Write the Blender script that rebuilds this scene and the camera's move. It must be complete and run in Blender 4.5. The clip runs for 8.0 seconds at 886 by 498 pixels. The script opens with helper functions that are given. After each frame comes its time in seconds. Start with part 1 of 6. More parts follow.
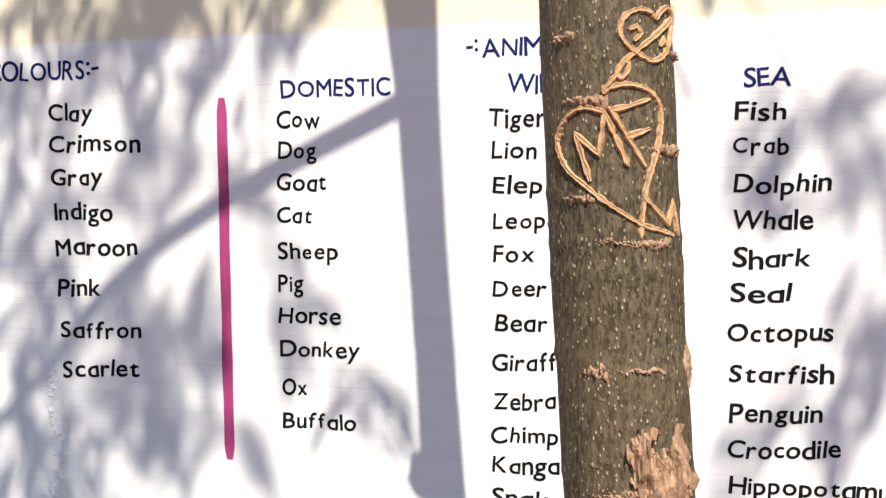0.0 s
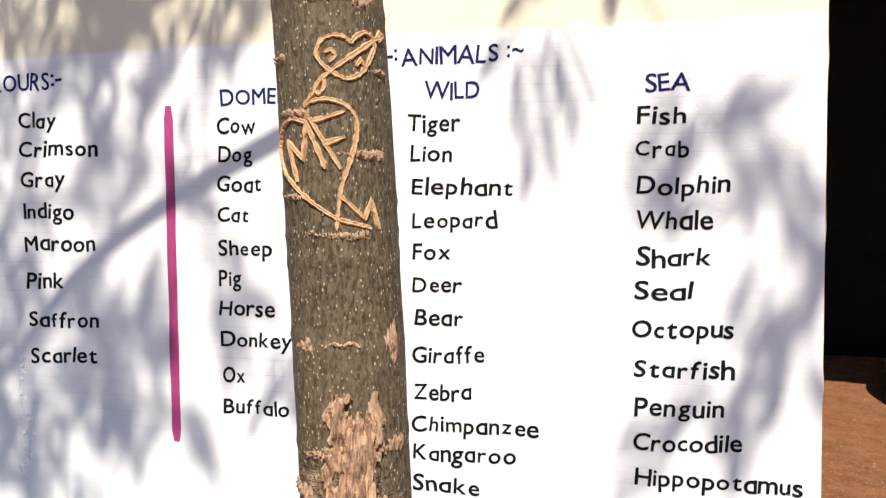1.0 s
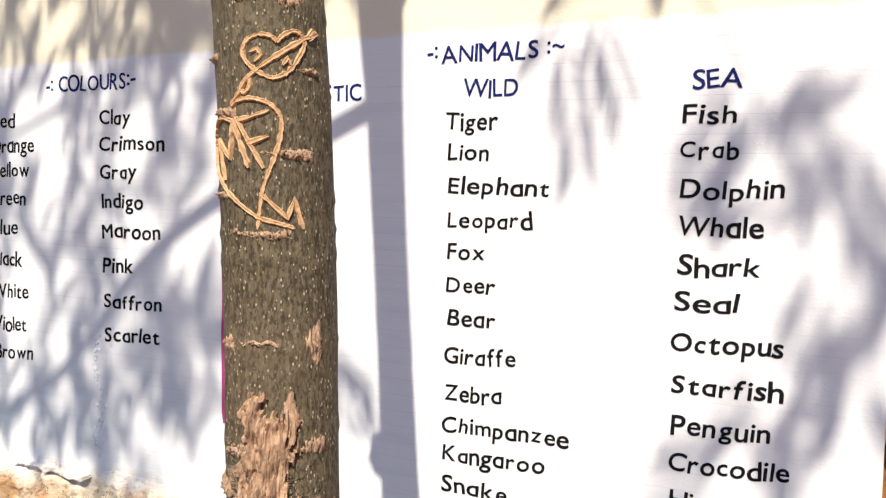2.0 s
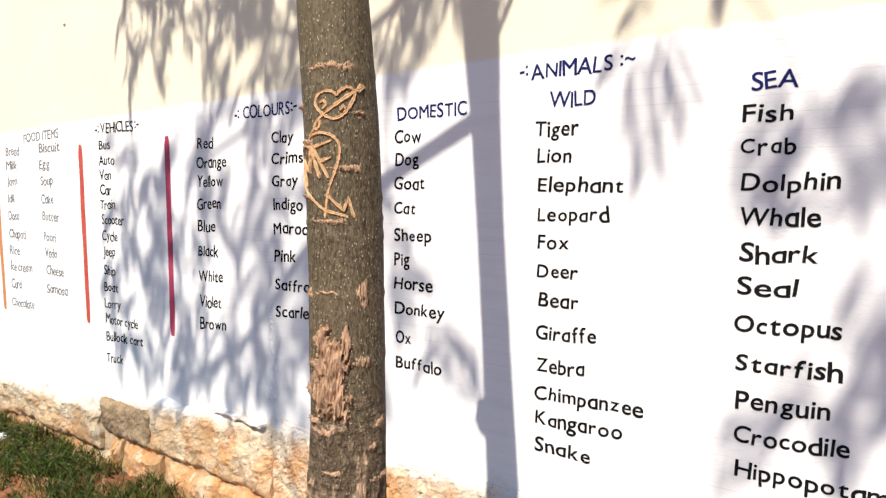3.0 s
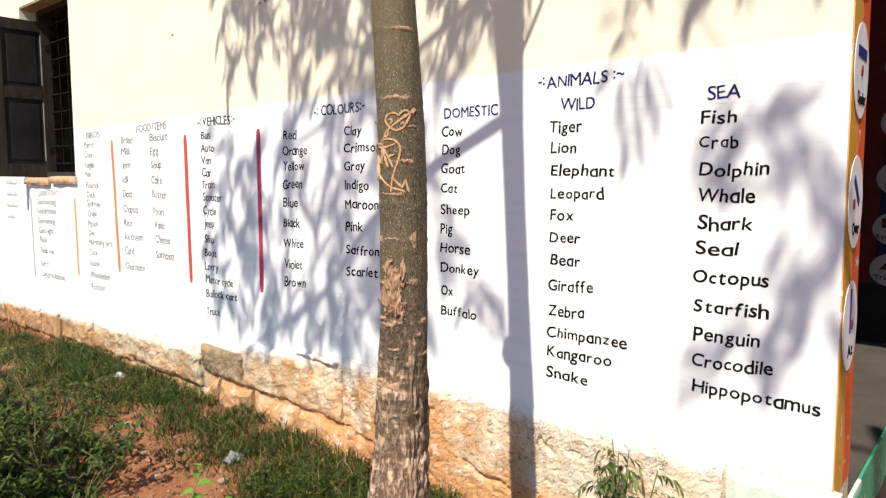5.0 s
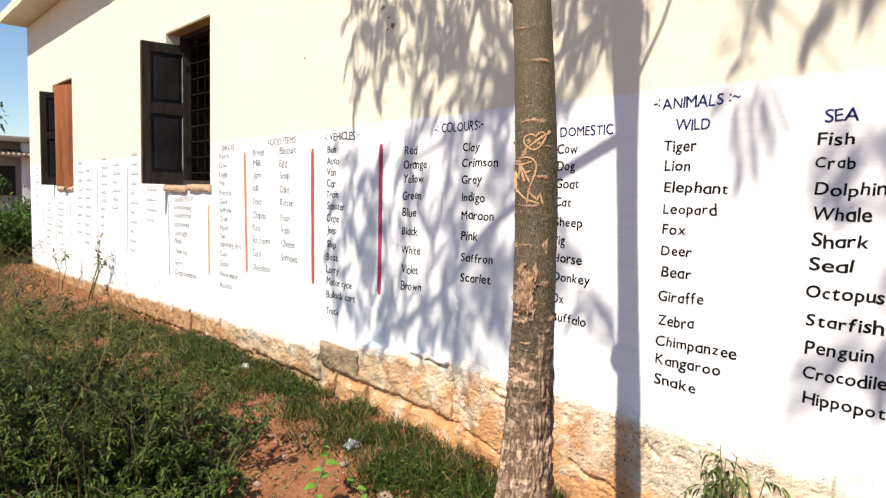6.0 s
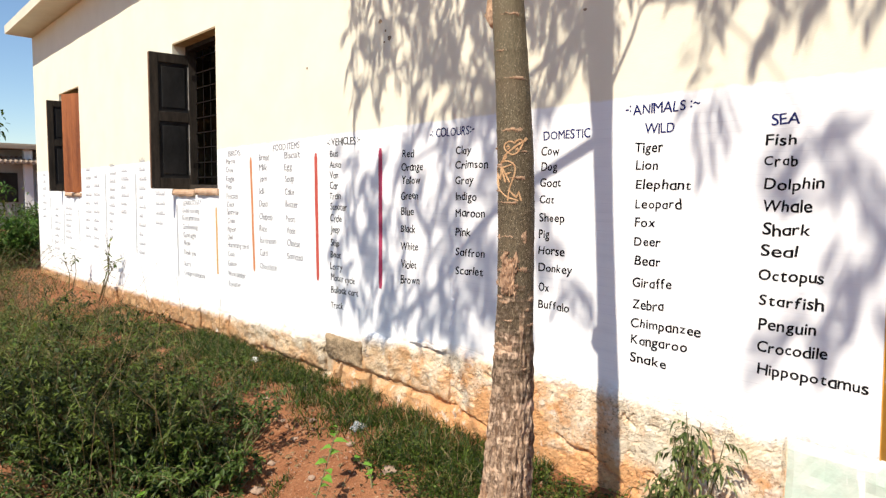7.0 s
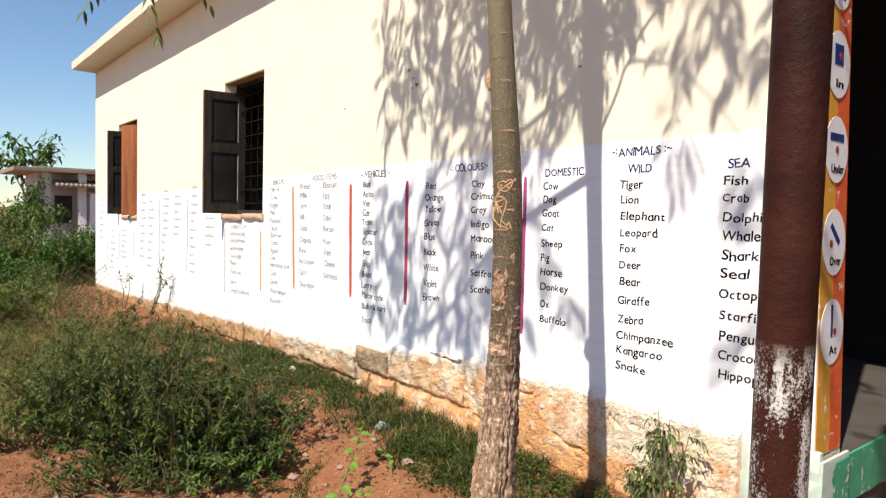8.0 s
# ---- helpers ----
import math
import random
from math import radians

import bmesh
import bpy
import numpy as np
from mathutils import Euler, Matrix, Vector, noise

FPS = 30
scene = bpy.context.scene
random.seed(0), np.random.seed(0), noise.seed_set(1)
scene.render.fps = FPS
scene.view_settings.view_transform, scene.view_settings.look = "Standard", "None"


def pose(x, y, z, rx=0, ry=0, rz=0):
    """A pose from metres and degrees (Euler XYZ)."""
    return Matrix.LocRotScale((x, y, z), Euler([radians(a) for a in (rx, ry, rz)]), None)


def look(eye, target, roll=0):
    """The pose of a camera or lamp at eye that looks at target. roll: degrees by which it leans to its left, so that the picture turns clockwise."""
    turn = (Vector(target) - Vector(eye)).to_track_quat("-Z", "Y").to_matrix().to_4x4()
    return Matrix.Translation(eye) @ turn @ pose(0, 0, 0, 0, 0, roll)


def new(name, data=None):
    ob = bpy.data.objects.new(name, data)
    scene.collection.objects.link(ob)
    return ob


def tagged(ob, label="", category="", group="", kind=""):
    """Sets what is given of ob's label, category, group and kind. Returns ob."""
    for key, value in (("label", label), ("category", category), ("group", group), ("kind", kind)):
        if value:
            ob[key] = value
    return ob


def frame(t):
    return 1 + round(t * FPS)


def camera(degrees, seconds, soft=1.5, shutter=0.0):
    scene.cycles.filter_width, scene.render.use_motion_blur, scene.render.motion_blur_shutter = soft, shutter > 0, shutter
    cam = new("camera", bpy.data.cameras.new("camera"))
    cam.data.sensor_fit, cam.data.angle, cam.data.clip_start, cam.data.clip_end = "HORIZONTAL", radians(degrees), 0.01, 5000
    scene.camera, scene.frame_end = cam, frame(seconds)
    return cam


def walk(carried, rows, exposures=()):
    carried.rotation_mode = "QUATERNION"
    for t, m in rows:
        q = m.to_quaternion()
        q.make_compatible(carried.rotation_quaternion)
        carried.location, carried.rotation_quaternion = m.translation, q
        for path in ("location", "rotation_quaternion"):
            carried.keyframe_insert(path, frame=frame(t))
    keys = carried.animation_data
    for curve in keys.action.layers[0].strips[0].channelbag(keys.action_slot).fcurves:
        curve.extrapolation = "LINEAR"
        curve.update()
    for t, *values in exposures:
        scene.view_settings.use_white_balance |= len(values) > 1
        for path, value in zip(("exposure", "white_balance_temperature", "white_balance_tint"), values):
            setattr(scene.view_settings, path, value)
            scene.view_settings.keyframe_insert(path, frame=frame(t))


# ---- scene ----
cam = camera(67.4, 8.0, soft=1.35)
PATH = [
    (0, (0.385, -1.43, 1.507), (0.106, 0.545, 1.363), 0.2),
    (0.5, (0.55, -1.448, 1.514), (0.26, 0.525, 1.373), 0.9),
    (1, (0.667, -1.466, 1.504), (0.262, 0.488, 1.367), 0.3),
    (1.2, (0.699, -1.449, 1.502), (0.231, 0.491, 1.365), 0.4),
    (2.3, (0.906, -1.402, 1.513), (0.083, 0.414, 1.355), 1.5),
    (2.5, (0.986, -1.432, 1.512), (0.071, 0.339, 1.351), 1.1),
    (3, (1.102, -1.547, 1.51), (-0.063, 0.071, 1.352), 0.4),
    (3.5, (1.216, -1.712, 1.493), (-0.062, -0.184, 1.319), -1.2),
    (4, (1.314, -1.841, 1.501), (0.144, -0.232, 1.296), -0.8),
    (4.2, (1.352, -1.853, 1.51), (0.209, -0.226, 1.292), -0.2),
    (5.3, (1.485, -1.976, 1.51), (0.112, -0.535, 1.315), 0.9),
    (5.5, (1.486, -2.011, 1.514), (0.067, -0.613, 1.334), 1.0),
    (6, (1.528, -2.146, 1.507), (0.043, -0.817, 1.331), 1.7),
    (6.5, (1.604, -2.247, 1.512), (0.124, -0.913, 1.334), 1.3),
    (7, (1.737, -2.31, 1.508), (0.254, -0.98, 1.332), 0.8),
    (7.5, (1.964, -2.419, 1.513), (0.448, -1.127, 1.332), 1.0),
    (8, (2.156, -2.545, 1.519), (0.6, -1.291, 1.42), 1.5),
]
walk(cam, [(t, look(eye, target, roll)) for t, eye, target, roll in PATH])

# ---- light ----
scene.view_settings.exposure = 0.55
scene.view_settings.use_white_balance = True
scene.view_settings.white_balance_temperature = 6920
scene.view_settings.white_balance_tint = 10
world = bpy.data.worlds.new("sky")
scene.world = world
world.use_nodes = True
wn = world.node_tree.nodes
sky = wn.new("ShaderNodeTexSky")
sky.sky_type, sky.sun_disc = "NISHITA", False
sky.sun_elevation, sky.sun_rotation = radians(50.4), radians(165.4)
sky.air_density, sky.dust_density, sky.ozone_density = 1.0, 0.0, 6.0
wn["Background"].inputs["Strength"].default_value = 0.1
world.node_tree.links.new(sky.outputs[0], wn["Background"].inputs["Color"])
sun = new("sun", bpy.data.lights.new("sun", "SUN"))
sun.data.energy, sun.data.angle, sun.data.color = 4.6, radians(0.55), (1.0, 0.95, 0.86)
SUN = Vector((-0.262, 1.0, -1.25))
sun.matrix_world = look((0, 0, 8), Vector((0, 0, 8)) + SUN)


# ---- materials ----
def nodes_of(name):
    m = bpy.data.materials.new(name)
    m.use_nodes = True
    t = m.node_tree
    return m, t, t.nodes["Principled BSDF"]


def node(t, kind, inputs=None, **props):
    n = t.nodes.new("ShaderNode" + kind)
    for k, v in props.items():
        setattr(n, k, v)
    for k, v in (inputs or {}).items():
        if isinstance(v, bpy.types.NodeSocket):
            t.links.new(v, n.inputs[k])
        else:
            n.inputs[k].default_value = v
    return n


def math_(t, op, a, b=0.0, c=None):
    n = node(t, "Math", operation=op)
    for k, v in enumerate((a, b) if c is None else (a, b, c)):
        if isinstance(v, bpy.types.NodeSocket):
            t.links.new(v, n.inputs[k])
        else:
            n.inputs[k].default_value = v
    return n.outputs[0]


def mixc(t, fac, a, b, blend="MIX"):
    n = node(t, "Mix", data_type="RGBA", blend_type=blend)
    for k, v in ((0, fac), (6, a), (7, b)):
        if isinstance(v, bpy.types.NodeSocket):
            t.links.new(v, n.inputs[k])
        else:
            n.inputs[k].default_value = v if k == 0 else (*v, 1)[:4]
    return n.outputs[2]


def where(t, stretch=(1, 1, 1)):
    g = node(t, "NewGeometry").outputs["Position"]
    if stretch == (1, 1, 1):
        return g
    return node(t, "VectorMath", {0: g, 1: stretch}, operation="MULTIPLY").outputs[0]


def noise_(t, scale, detail=4.0, rough=0.55, stretch=(1, 1, 1), vec=None):
    return node(t, "TexNoise", {"Vector": vec or where(t, stretch), "Scale": scale, "Detail": detail, "Roughness": rough}).outputs["Fac"]


def ramp(t, fac, lo, hi):
    return node(t, "MapRange", {"Value": fac, "From Min": lo, "From Max": hi}, clamp=True).outputs[0]


def bump(t, b, height, strength, dist):
    n = node(t, "Bump", {"Height": height, "Strength": strength, "Distance": dist})
    t.links.new(n.outputs[0], b.inputs["Normal"])


def plain(name, a, b2, rough=0.7, scale=12.0, fine=90.0, relief=0.3, depth=0.003, metal=0.0, stretch=(1, 1, 1), spec=0.3):
    """A surface with broad patches and fine grain between two colours."""
    m, t, b = nodes_of(name)
    broad = noise_(t, scale, 4, 0.6, stretch)
    grain = noise_(t, fine, 3, 0.6, stretch)
    f = math_(t, "ADD", math_(t, "MULTIPLY", broad, 0.65), math_(t, "MULTIPLY", grain, 0.35))
    col = mixc(t, ramp(t, f, 0.3, 0.7), a, b2)
    t.links.new(col, b.inputs["Base Color"])
    rr = node(t, "MapRange", {"Value": grain, "To Min": max(rough - 0.1, 0.05), "To Max": min(rough + 0.1, 1)})
    t.links.new(rr.outputs[0], b.inputs["Roughness"])
    b.inputs["Metallic"].default_value = metal
    b.inputs["Specular IOR Level"].default_value = spec
    bump(t, b, f, relief, depth)
    return m


def piecewise(t, x, pairs):
    """A height that follows the wall's length, in straight stretches."""
    lo, hi = pairs[0][0], pairs[-1][0]
    low, top = min(p[1] for p in pairs), max(p[1] for p in pairs)
    fac = node(t, "MapRange", {"Value": x, "From Min": lo, "From Max": hi}).outputs[0]
    r = node(t, "ValToRGB", {"Fac": fac})
    els = r.color_ramp.elements
    els[0].position, els[1].position = 0.0, 1.0
    for k, (px, pz) in enumerate(pairs):
        e = els[0] if k == 0 else els[-1] if k == len(pairs) - 1 else els.new((px - lo) / (hi - lo))
        v = (pz - low) / (top - low)
        e.color = (v, v, v, 1)
    return node(t, "MapRange", {"Value": r.outputs["Color"], "To Min": low, "To Max": top}).outputs[0]


PLINTH_TOP = [(-10.55, 0.24), (-8.5, 0.27), (-6.7, 0.35), (-4.4, 0.45), (-2.76, 0.51), (-2.1, 0.535), (-1.59, 0.6), (-1.15, 0.665), (-0.77, 0.7), (0.14, 0.72), (1.15, 0.71)]
BAND_TOP = [(-10.55, 1.71), (-8.0, 1.722), (-5.7, 1.75), (-3.5, 1.825), (-1.3, 1.86), (-0.2, 1.877), (1.15, 1.885)]


def limewash():
    """Cream wash above, a white washed band for the lists, bare stained plaster at the foot."""
    m, t, b = nodes_of("limewash")
    pos = where(t)
    sep = node(t, "SeparateXYZ", {0: pos})
    x, z = sep.outputs[0], sep.outputs[2]
    brush = noise_(t, 30.0, 3, 0.6, (0.06, 1, 1))
    mott = noise_(t, 2.3, 5, 0.6)
    fine = noise_(t, 160.0, 3, 0.6)
    cream = mixc(t, ramp(t, mott, 0.3, 0.75), (0.8, 0.745, 0.6), (0.74, 0.68, 0.53))
    white = mixc(t, ramp(t, brush, 0.25, 0.5), (0.74, 0.745, 0.76), (0.8, 0.8, 0.805))
    edge = math_(t, "ADD", z, math_(t, "MULTIPLY", math_(t, "SUBTRACT", noise_(t, 14.0, 4, 0.6), 0.5), 0.03))
    # pencilled guide lines, a stroke's height apart
    rows_ = math_(t, "FRACT", math_(t, "MULTIPLY", math_(t, "ADD", z, math_(t, "MULTIPLY", noise_(t, 1.1, 2), 0.02)), 26.5))
    guide = math_(t, "MULTIPLY", ramp(t, rows_, 0.045, 0.02), ramp(t, noise_(t, 3.2, 4, 0.6, (0.5, 1, 1)), 0.42, 0.62))
    white = mixc(t, math_(t, "MULTIPLY", guide, 0.38), white, (0.42, 0.42, 0.47))
    up = ramp(t, math_(t, "SUBTRACT", edge, piecewise(t, x, BAND_TOP)), -0.006, 0.006)
    col = mixc(t, up, white, cream)
    # scuffs where plaster flaked
    flake = ramp(t, noise_(t, 5.0, 6, 0.7), 0.7, 0.73)
    col = mixc(t, math_(t, "MULTIPLY", flake, 0.3), col, (0.62, 0.58, 0.52))
    low = math_(t, "ADD", z, math_(t, "MULTIPLY", math_(t, "SUBTRACT", noise_(t, 9.0, 6, 0.7), 0.5), 0.13))
    bare = ramp(t, math_(t, "SUBTRACT", piecewise(t, x, PLINTH_TOP), low), -0.02, 0.06)
    left = math_(t, "MULTIPLY", ramp(t, x, -3.0, -3.9), 0.13)
    depth = math_(t, "SUBTRACT", piecewise(t, x, PLINTH_TOP), z)
    stain = ramp(t, math_(t, "ADD", math_(t, "ADD", noise_(t, 3.4, 7, 0.72), left), math_(t, "MULTIPLY", math_(t, "SUBTRACT", math_(t, "SUBTRACT", depth, 0.16), math_(t, "MULTIPLY", ramp(t, x, -0.1, 0.5), 0.14)), 0.6)), 0.4, 0.56)
    pale = mixc(t, ramp(t, noise_(t, 22.0, 5, 0.7), 0.35, 0.65), (0.84, 0.76, 0.61), (0.75, 0.6, 0.42))
    rust = mixc(t, ramp(t, noise_(t, 30.0, 5, 0.7), 0.3, 0.7), (0.74, 0.42, 0.2), (0.6, 0.27, 0.11))
    foot = mixc(t, stain, pale, rust)
    foot = mixc(t, math_(t, "MULTIPLY", ramp(t, x, -2.9, -3.8), 0.75), foot, mixc(t, ramp(t, noise_(t, 12.0, 6, 0.7), 0.35, 0.65), (0.62, 0.34, 0.17), (0.3, 0.15, 0.075)))
    pits = ramp(t, noise_(t, 95.0, 5, 0.75, (0.6, 1, 1)), 0.57, 0.62)
    zone = ramp(t, noise_(t, 5.0, 4, 0.6), 0.36, 0.52)
    foot = mixc(t, math_(t, "MULTIPLY", math_(t, "MULTIPLY", pits, zone), 0.85), foot, (0.17, 0.1, 0.055))
    seam = ramp(t, math_(t, "ABSOLUTE", math_(t, "SUBTRACT", noise_(t, 13.0, 6, 0.65, (0.55, 1, 1)), 0.5)), 0.012, 0.003)
    seam = math_(t, "MULTIPLY", seam, ramp(t, noise_(t, 4.0, 4, 0.6), 0.5, 0.58))
    foot = mixc(t, math_(t, "MULTIPLY", seam, 0.75), foot, (0.12, 0.07, 0.04))
    foot = mixc(t, math_(t, "MULTIPLY", ramp(t, x, -0.7, -1.2), ramp(t, noise_(t, 6.0, 6, 0.7), 0.35, 0.7)), foot, (0.46, 0.3, 0.16))
    crust = ramp(t, noise_(t, 11.0, 6, 0.7), 0.6, 0.64)
    foot = mixc(t, math_(t, "MULTIPLY", crust, 0.5), foot, (0.74, 0.7, 0.63))
    grime = ramp(t, noise_(t, 1.3, 5, 0.65), 0.52, 0.62)
    foot = mixc(t, math_(t, "MULTIPLY", grime, 0.35), foot, (0.22, 0.17, 0.12))
    col = mixc(t, bare, col, foot)
    t.links.new(col, b.inputs["Base Color"])
    b.inputs["Roughness"].default_value = 0.92
    b.inputs["Specular IOR Level"].default_value = 0.15
    h = math_(t, "ADD", math_(t, "MULTIPLY", fine, 0.25), math_(t, "MULTIPLY", noise_(t, 7.0, 5, 0.6), 0.8))
    h = math_(t, "ADD", h, math_(t, "MULTIPLY", math_(t, "MULTIPLY", noise_(t, 55.0, 6, 0.75), bare), 5.0))
    h = math_(t, "SUBTRACT", h, math_(t, "MULTIPLY", math_(t, "MULTIPLY", math_(t, "ADD", pits, seam), bare), 2.5))
    bump(t, b, h, 0.5, 0.006)
    return m


def earth():
    m, t, b = nodes_of("red_earth")
    big = noise_(t, 0.8, 6, 0.65)
    mid = noise_(t, 7.0, 6, 0.7)
    fine = noise_(t, 70.0, 5, 0.7)
    col = mixc(t, ramp(t, mid, 0.3, 0.7), (0.22, 0.081, 0.037), (0.38, 0.175, 0.09))
    col = mixc(t, math_(t, "MULTIPLY", ramp(t, fine, 0.5, 0.72), 0.6), col, (0.16, 0.07, 0.036))
    col = mixc(t, math_(t, "MULTIPLY", ramp(t, big, 0.52, 0.66), 0.5), col, (0.2, 0.125, 0.07))
    straw = ramp(t, noise_(t, 120.0, 2, 0.5, (1, 0.25, 1)), 0.64, 0.7)
    col = mixc(t, math_(t, "MULTIPLY", straw, 0.5), col, (0.55, 0.42, 0.26))
    t.links.new(col, b.inputs["Base Color"])
    b.inputs["Roughness"].default_value = 0.95
    b.inputs["Specular IOR Level"].default_value = 0.1
    bump(t, b, math_(t, "ADD", math_(t, "MULTIPLY", mid, 1.5), fine), 0.8, 0.02)
    return m


def bark():
    """Smooth olive bark with pale pores above, torn fibrous brown bark towards the foot."""
    m, t, b = nodes_of("bark")
    z = node(t, "SeparateXYZ", {0: where(t)}).outputs[2]
    fibre = noise_(t, 60.0, 5, 0.65, (1, 1, 0.14))
    streak = noise_(t, 190.0, 4, 0.65, (1, 1, 0.35))
    patch = noise_(t, 9.0, 4, 0.6)
    green = mixc(t, ramp(t, streak, 0.32, 0.68), (0.07, 0.053, 0.031), (0.165, 0.13, 0.08))
    green = mixc(t, math_(t, "MULTIPLY", ramp(t, noise_(t, 330.0, 4, 0.7, (1, 1, 0.4)), 0.49, 0.57), 0.8), green, (0.03, 0.022, 0.013))
    green = mixc(t, math_(t, "MULTIPLY", ramp(t, z, 1.55, 2.2), 0.6), green, (0.22, 0.19, 0.115))
    green = mixc(t, math_(t, "MULTIPLY", ramp(t, patch, 0.5, 0.7), 0.35), green, (0.15, 0.105, 0.065))
    pores = node(t, "TexVoronoi", {"Vector": where(t, (1, 1, 0.55)), "Scale": 240.0, "Randomness": 1.0})
    dots = math_(t, "MULTIPLY", ramp(t, pores.outputs["Distance"], 0.27, 0.14), ramp(t, noise_(t, 95.0, 3), 0.4, 0.52))
    green = mixc(t, math_(t, "MULTIPLY", dots, 0.85), green, (0.5, 0.41, 0.29))
    # torn bark: upright fibres, broken across into scaly rings, long peeled strips at the foot
    torn = mixc(t, ramp(t, fibre, 0.3, 0.68), (0.34, 0.2, 0.12), (0.68, 0.48, 0.33))
    scale_ = math_(t, "ADD", math_(t, "MULTIPLY", noise_(t, 85.0, 5, 0.7, (1, 1, 0.42)), 0.7), math_(t, "MULTIPLY", noise_(t, 45.0, 3, 0.6, (0.3, 0.3, 1.4)), 0.3))
    plate = ramp(t, scale_, 0.43, 0.55)
    scaly = mixc(t, plate, (0.17, 0.1, 0.06), (0.66, 0.46, 0.32))
    ring = ramp(t, noise_(t, 17.0, 3, 0.55, (0.22, 0.22, 1)), 0.44, 0.5)
    scaly = mixc(t, math_(t, "MULTIPLY", math_(t, "MULTIPLY", ring, 0.75), ramp(t, z, 0.88, 1.1)), scaly, green)
    strip = ramp(t, math_(t, "ADD", noise_(t, 16.0, 5, 0.65, (1, 1, 0.22)), math_(t, "MULTIPLY", z, 0.16)), 0.61, 0.57)
    torn = mixc(t, strip, scaly, torn)
    edge = math_(t, "ADD", z, math_(t, "MULTIPLY", math_(t, "SUBTRACT", noise_(t, 15.0, 6, 0.7, (0.8, 0.8, 1.6)), 0.5), 0.5))
    low = ramp(t, edge, 1.26, 1.16)
    t.links.new(mixc(t, low, green, torn), b.inputs["Base Color"])
    b.inputs["Roughness"].default_value = 0.7
    b.inputs["Specular IOR Level"].default_value = 0.25
    h = math_(t, "ADD", math_(t, "MULTIPLY", streak, 0.55), math_(t, "MULTIPLY", math_(t, "MULTIPLY", fibre, low), 2.0))
    h = math_(t, "ADD", h, math_(t, "ADD", math_(t, "MULTIPLY", dots, 0.25), math_(t, "MULTIPLY", math_(t, "MULTIPLY", plate, low), 2.6)))
    bump(t, b, h, 0.8, 0.005)
    return m


def leafy(name, a, b2, tip=None):
    """Leaves that let some light through; each leaf its own tone."""
    m, t, b = nodes_of(name)
    rnd = node(t, "NewGeometry").outputs["Random Per Island"]
    col = mixc(t, math_(t, "POWER", rnd, 1.7), a, b2)
    col = mixc(t, math_(t, "MULTIPLY", ramp(t, noise_(t, 40.0, 3), 0.4, 0.7), 0.4), col, tip or a)
    t.links.new(col, b.inputs["Base Color"])
    b.inputs["Roughness"].default_value = 0.55
    b.inputs["Specular IOR Level"].default_value = 0.3
    tr = node(t, "BsdfTranslucent", {"Color": col})
    mx = node(t, "MixShader", {0: 0.16, 1: b.outputs[0], 2: tr.outputs[0]})
    t.links.new(mx.outputs[0], t.nodes["Material Output"].inputs[0])
    return m


WASH = limewash()
EARTH = earth()
BARK = bark()
INK = plain("black_paint", (0.004, 0.004, 0.005), (0.014, 0.014, 0.016), 0.8, 30, 200, 0.1, 0.001, spec=0.06)
THININK = plain("thin_black_paint", (0.09, 0.09, 0.1), (0.24, 0.24, 0.25), 0.8, 30, 200, 0.1, 0.001, spec=0.06)
NAVY = plain("navy_paint", (0.006, 0.01, 0.07), (0.016, 0.025, 0.13), 0.8, 30, 200, 0.1, 0.001, spec=0.08)
GREYINK = plain("thin_grey_paint", (0.27, 0.27, 0.28), (0.46, 0.46, 0.48), 0.7, 25, 120, 0.1, 0.001)
MAGENTA = plain("magenta_paint", (0.3, 0.03, 0.13), (0.42, 0.065, 0.2), 0.6, 10, 120, 0.1, 0.001, stretch=(1, 1, 0.3))
CRIMSON = plain("crimson_paint", (0.32, 0.025, 0.075), (0.44, 0.06, 0.12), 0.6, 10, 120, 0.1, 0.001)
VERMILION = plain("red_paint", (0.42, 0.05, 0.035), (0.52, 0.1, 0.07), 0.6, 10, 120, 0.1, 0.001)
ORANGE = plain("orange_paint", (0.5, 0.18, 0.06), (0.58, 0.25, 0.11), 0.6, 10, 120, 0.1, 0.001)
YELLOW = plain("yellow_ochre_paint", (0.54, 0.3, 0.09), (0.6, 0.38, 0.15), 0.6, 10, 120, 0.1, 0.001)
CARVED = plain("cut_wood", (0.36, 0.19, 0.09), (0.7, 0.46, 0.26), 0.85, 160, 500, 0.8, 0.002)
SCAR = plain("bark_scar", (0.2, 0.11, 0.065), (0.6, 0.4, 0.26), 0.85, 160, 420, 0.8, 0.003)
TORN = plain("torn_bark", (0.1, 0.045, 0.025), (0.64, 0.42, 0.27), 0.9, 95, 330, 0.9, 0.006, stretch=(1, 1, 0.35))
DARKWOOD = plain("dark_wood", (0.01, 0.0085, 0.007), (0.055, 0.045, 0.036), 0.75, 14, 120, 0.4, 0.002, stretch=(1, 1, 0.15), spec=0.12)
REDWOOD = plain("red_brown_wood", (0.1, 0.026, 0.01), (0.42, 0.14, 0.045), 0.5, 7, 110, 0.4, 0.002, stretch=(1, 1, 0.12))
PANEL = plain("blackened_panel", (0.0015, 0.0015, 0.0015), (0.02, 0.02, 0.02), 0.6, 7, 60, 0.4, 0.004, stretch=(1, 1, 0.5))
RUBBED = plain("rubbed_pale_wood", (0.08, 0.075, 0.07), (0.4, 0.38, 0.35), 0.8, 14, 90)
IRON = plain("dark_iron", (0.006, 0.005, 0.005), (0.018, 0.014, 0.012), 0.8, 40, 200, 0.4, 0.001, spec=0.1)
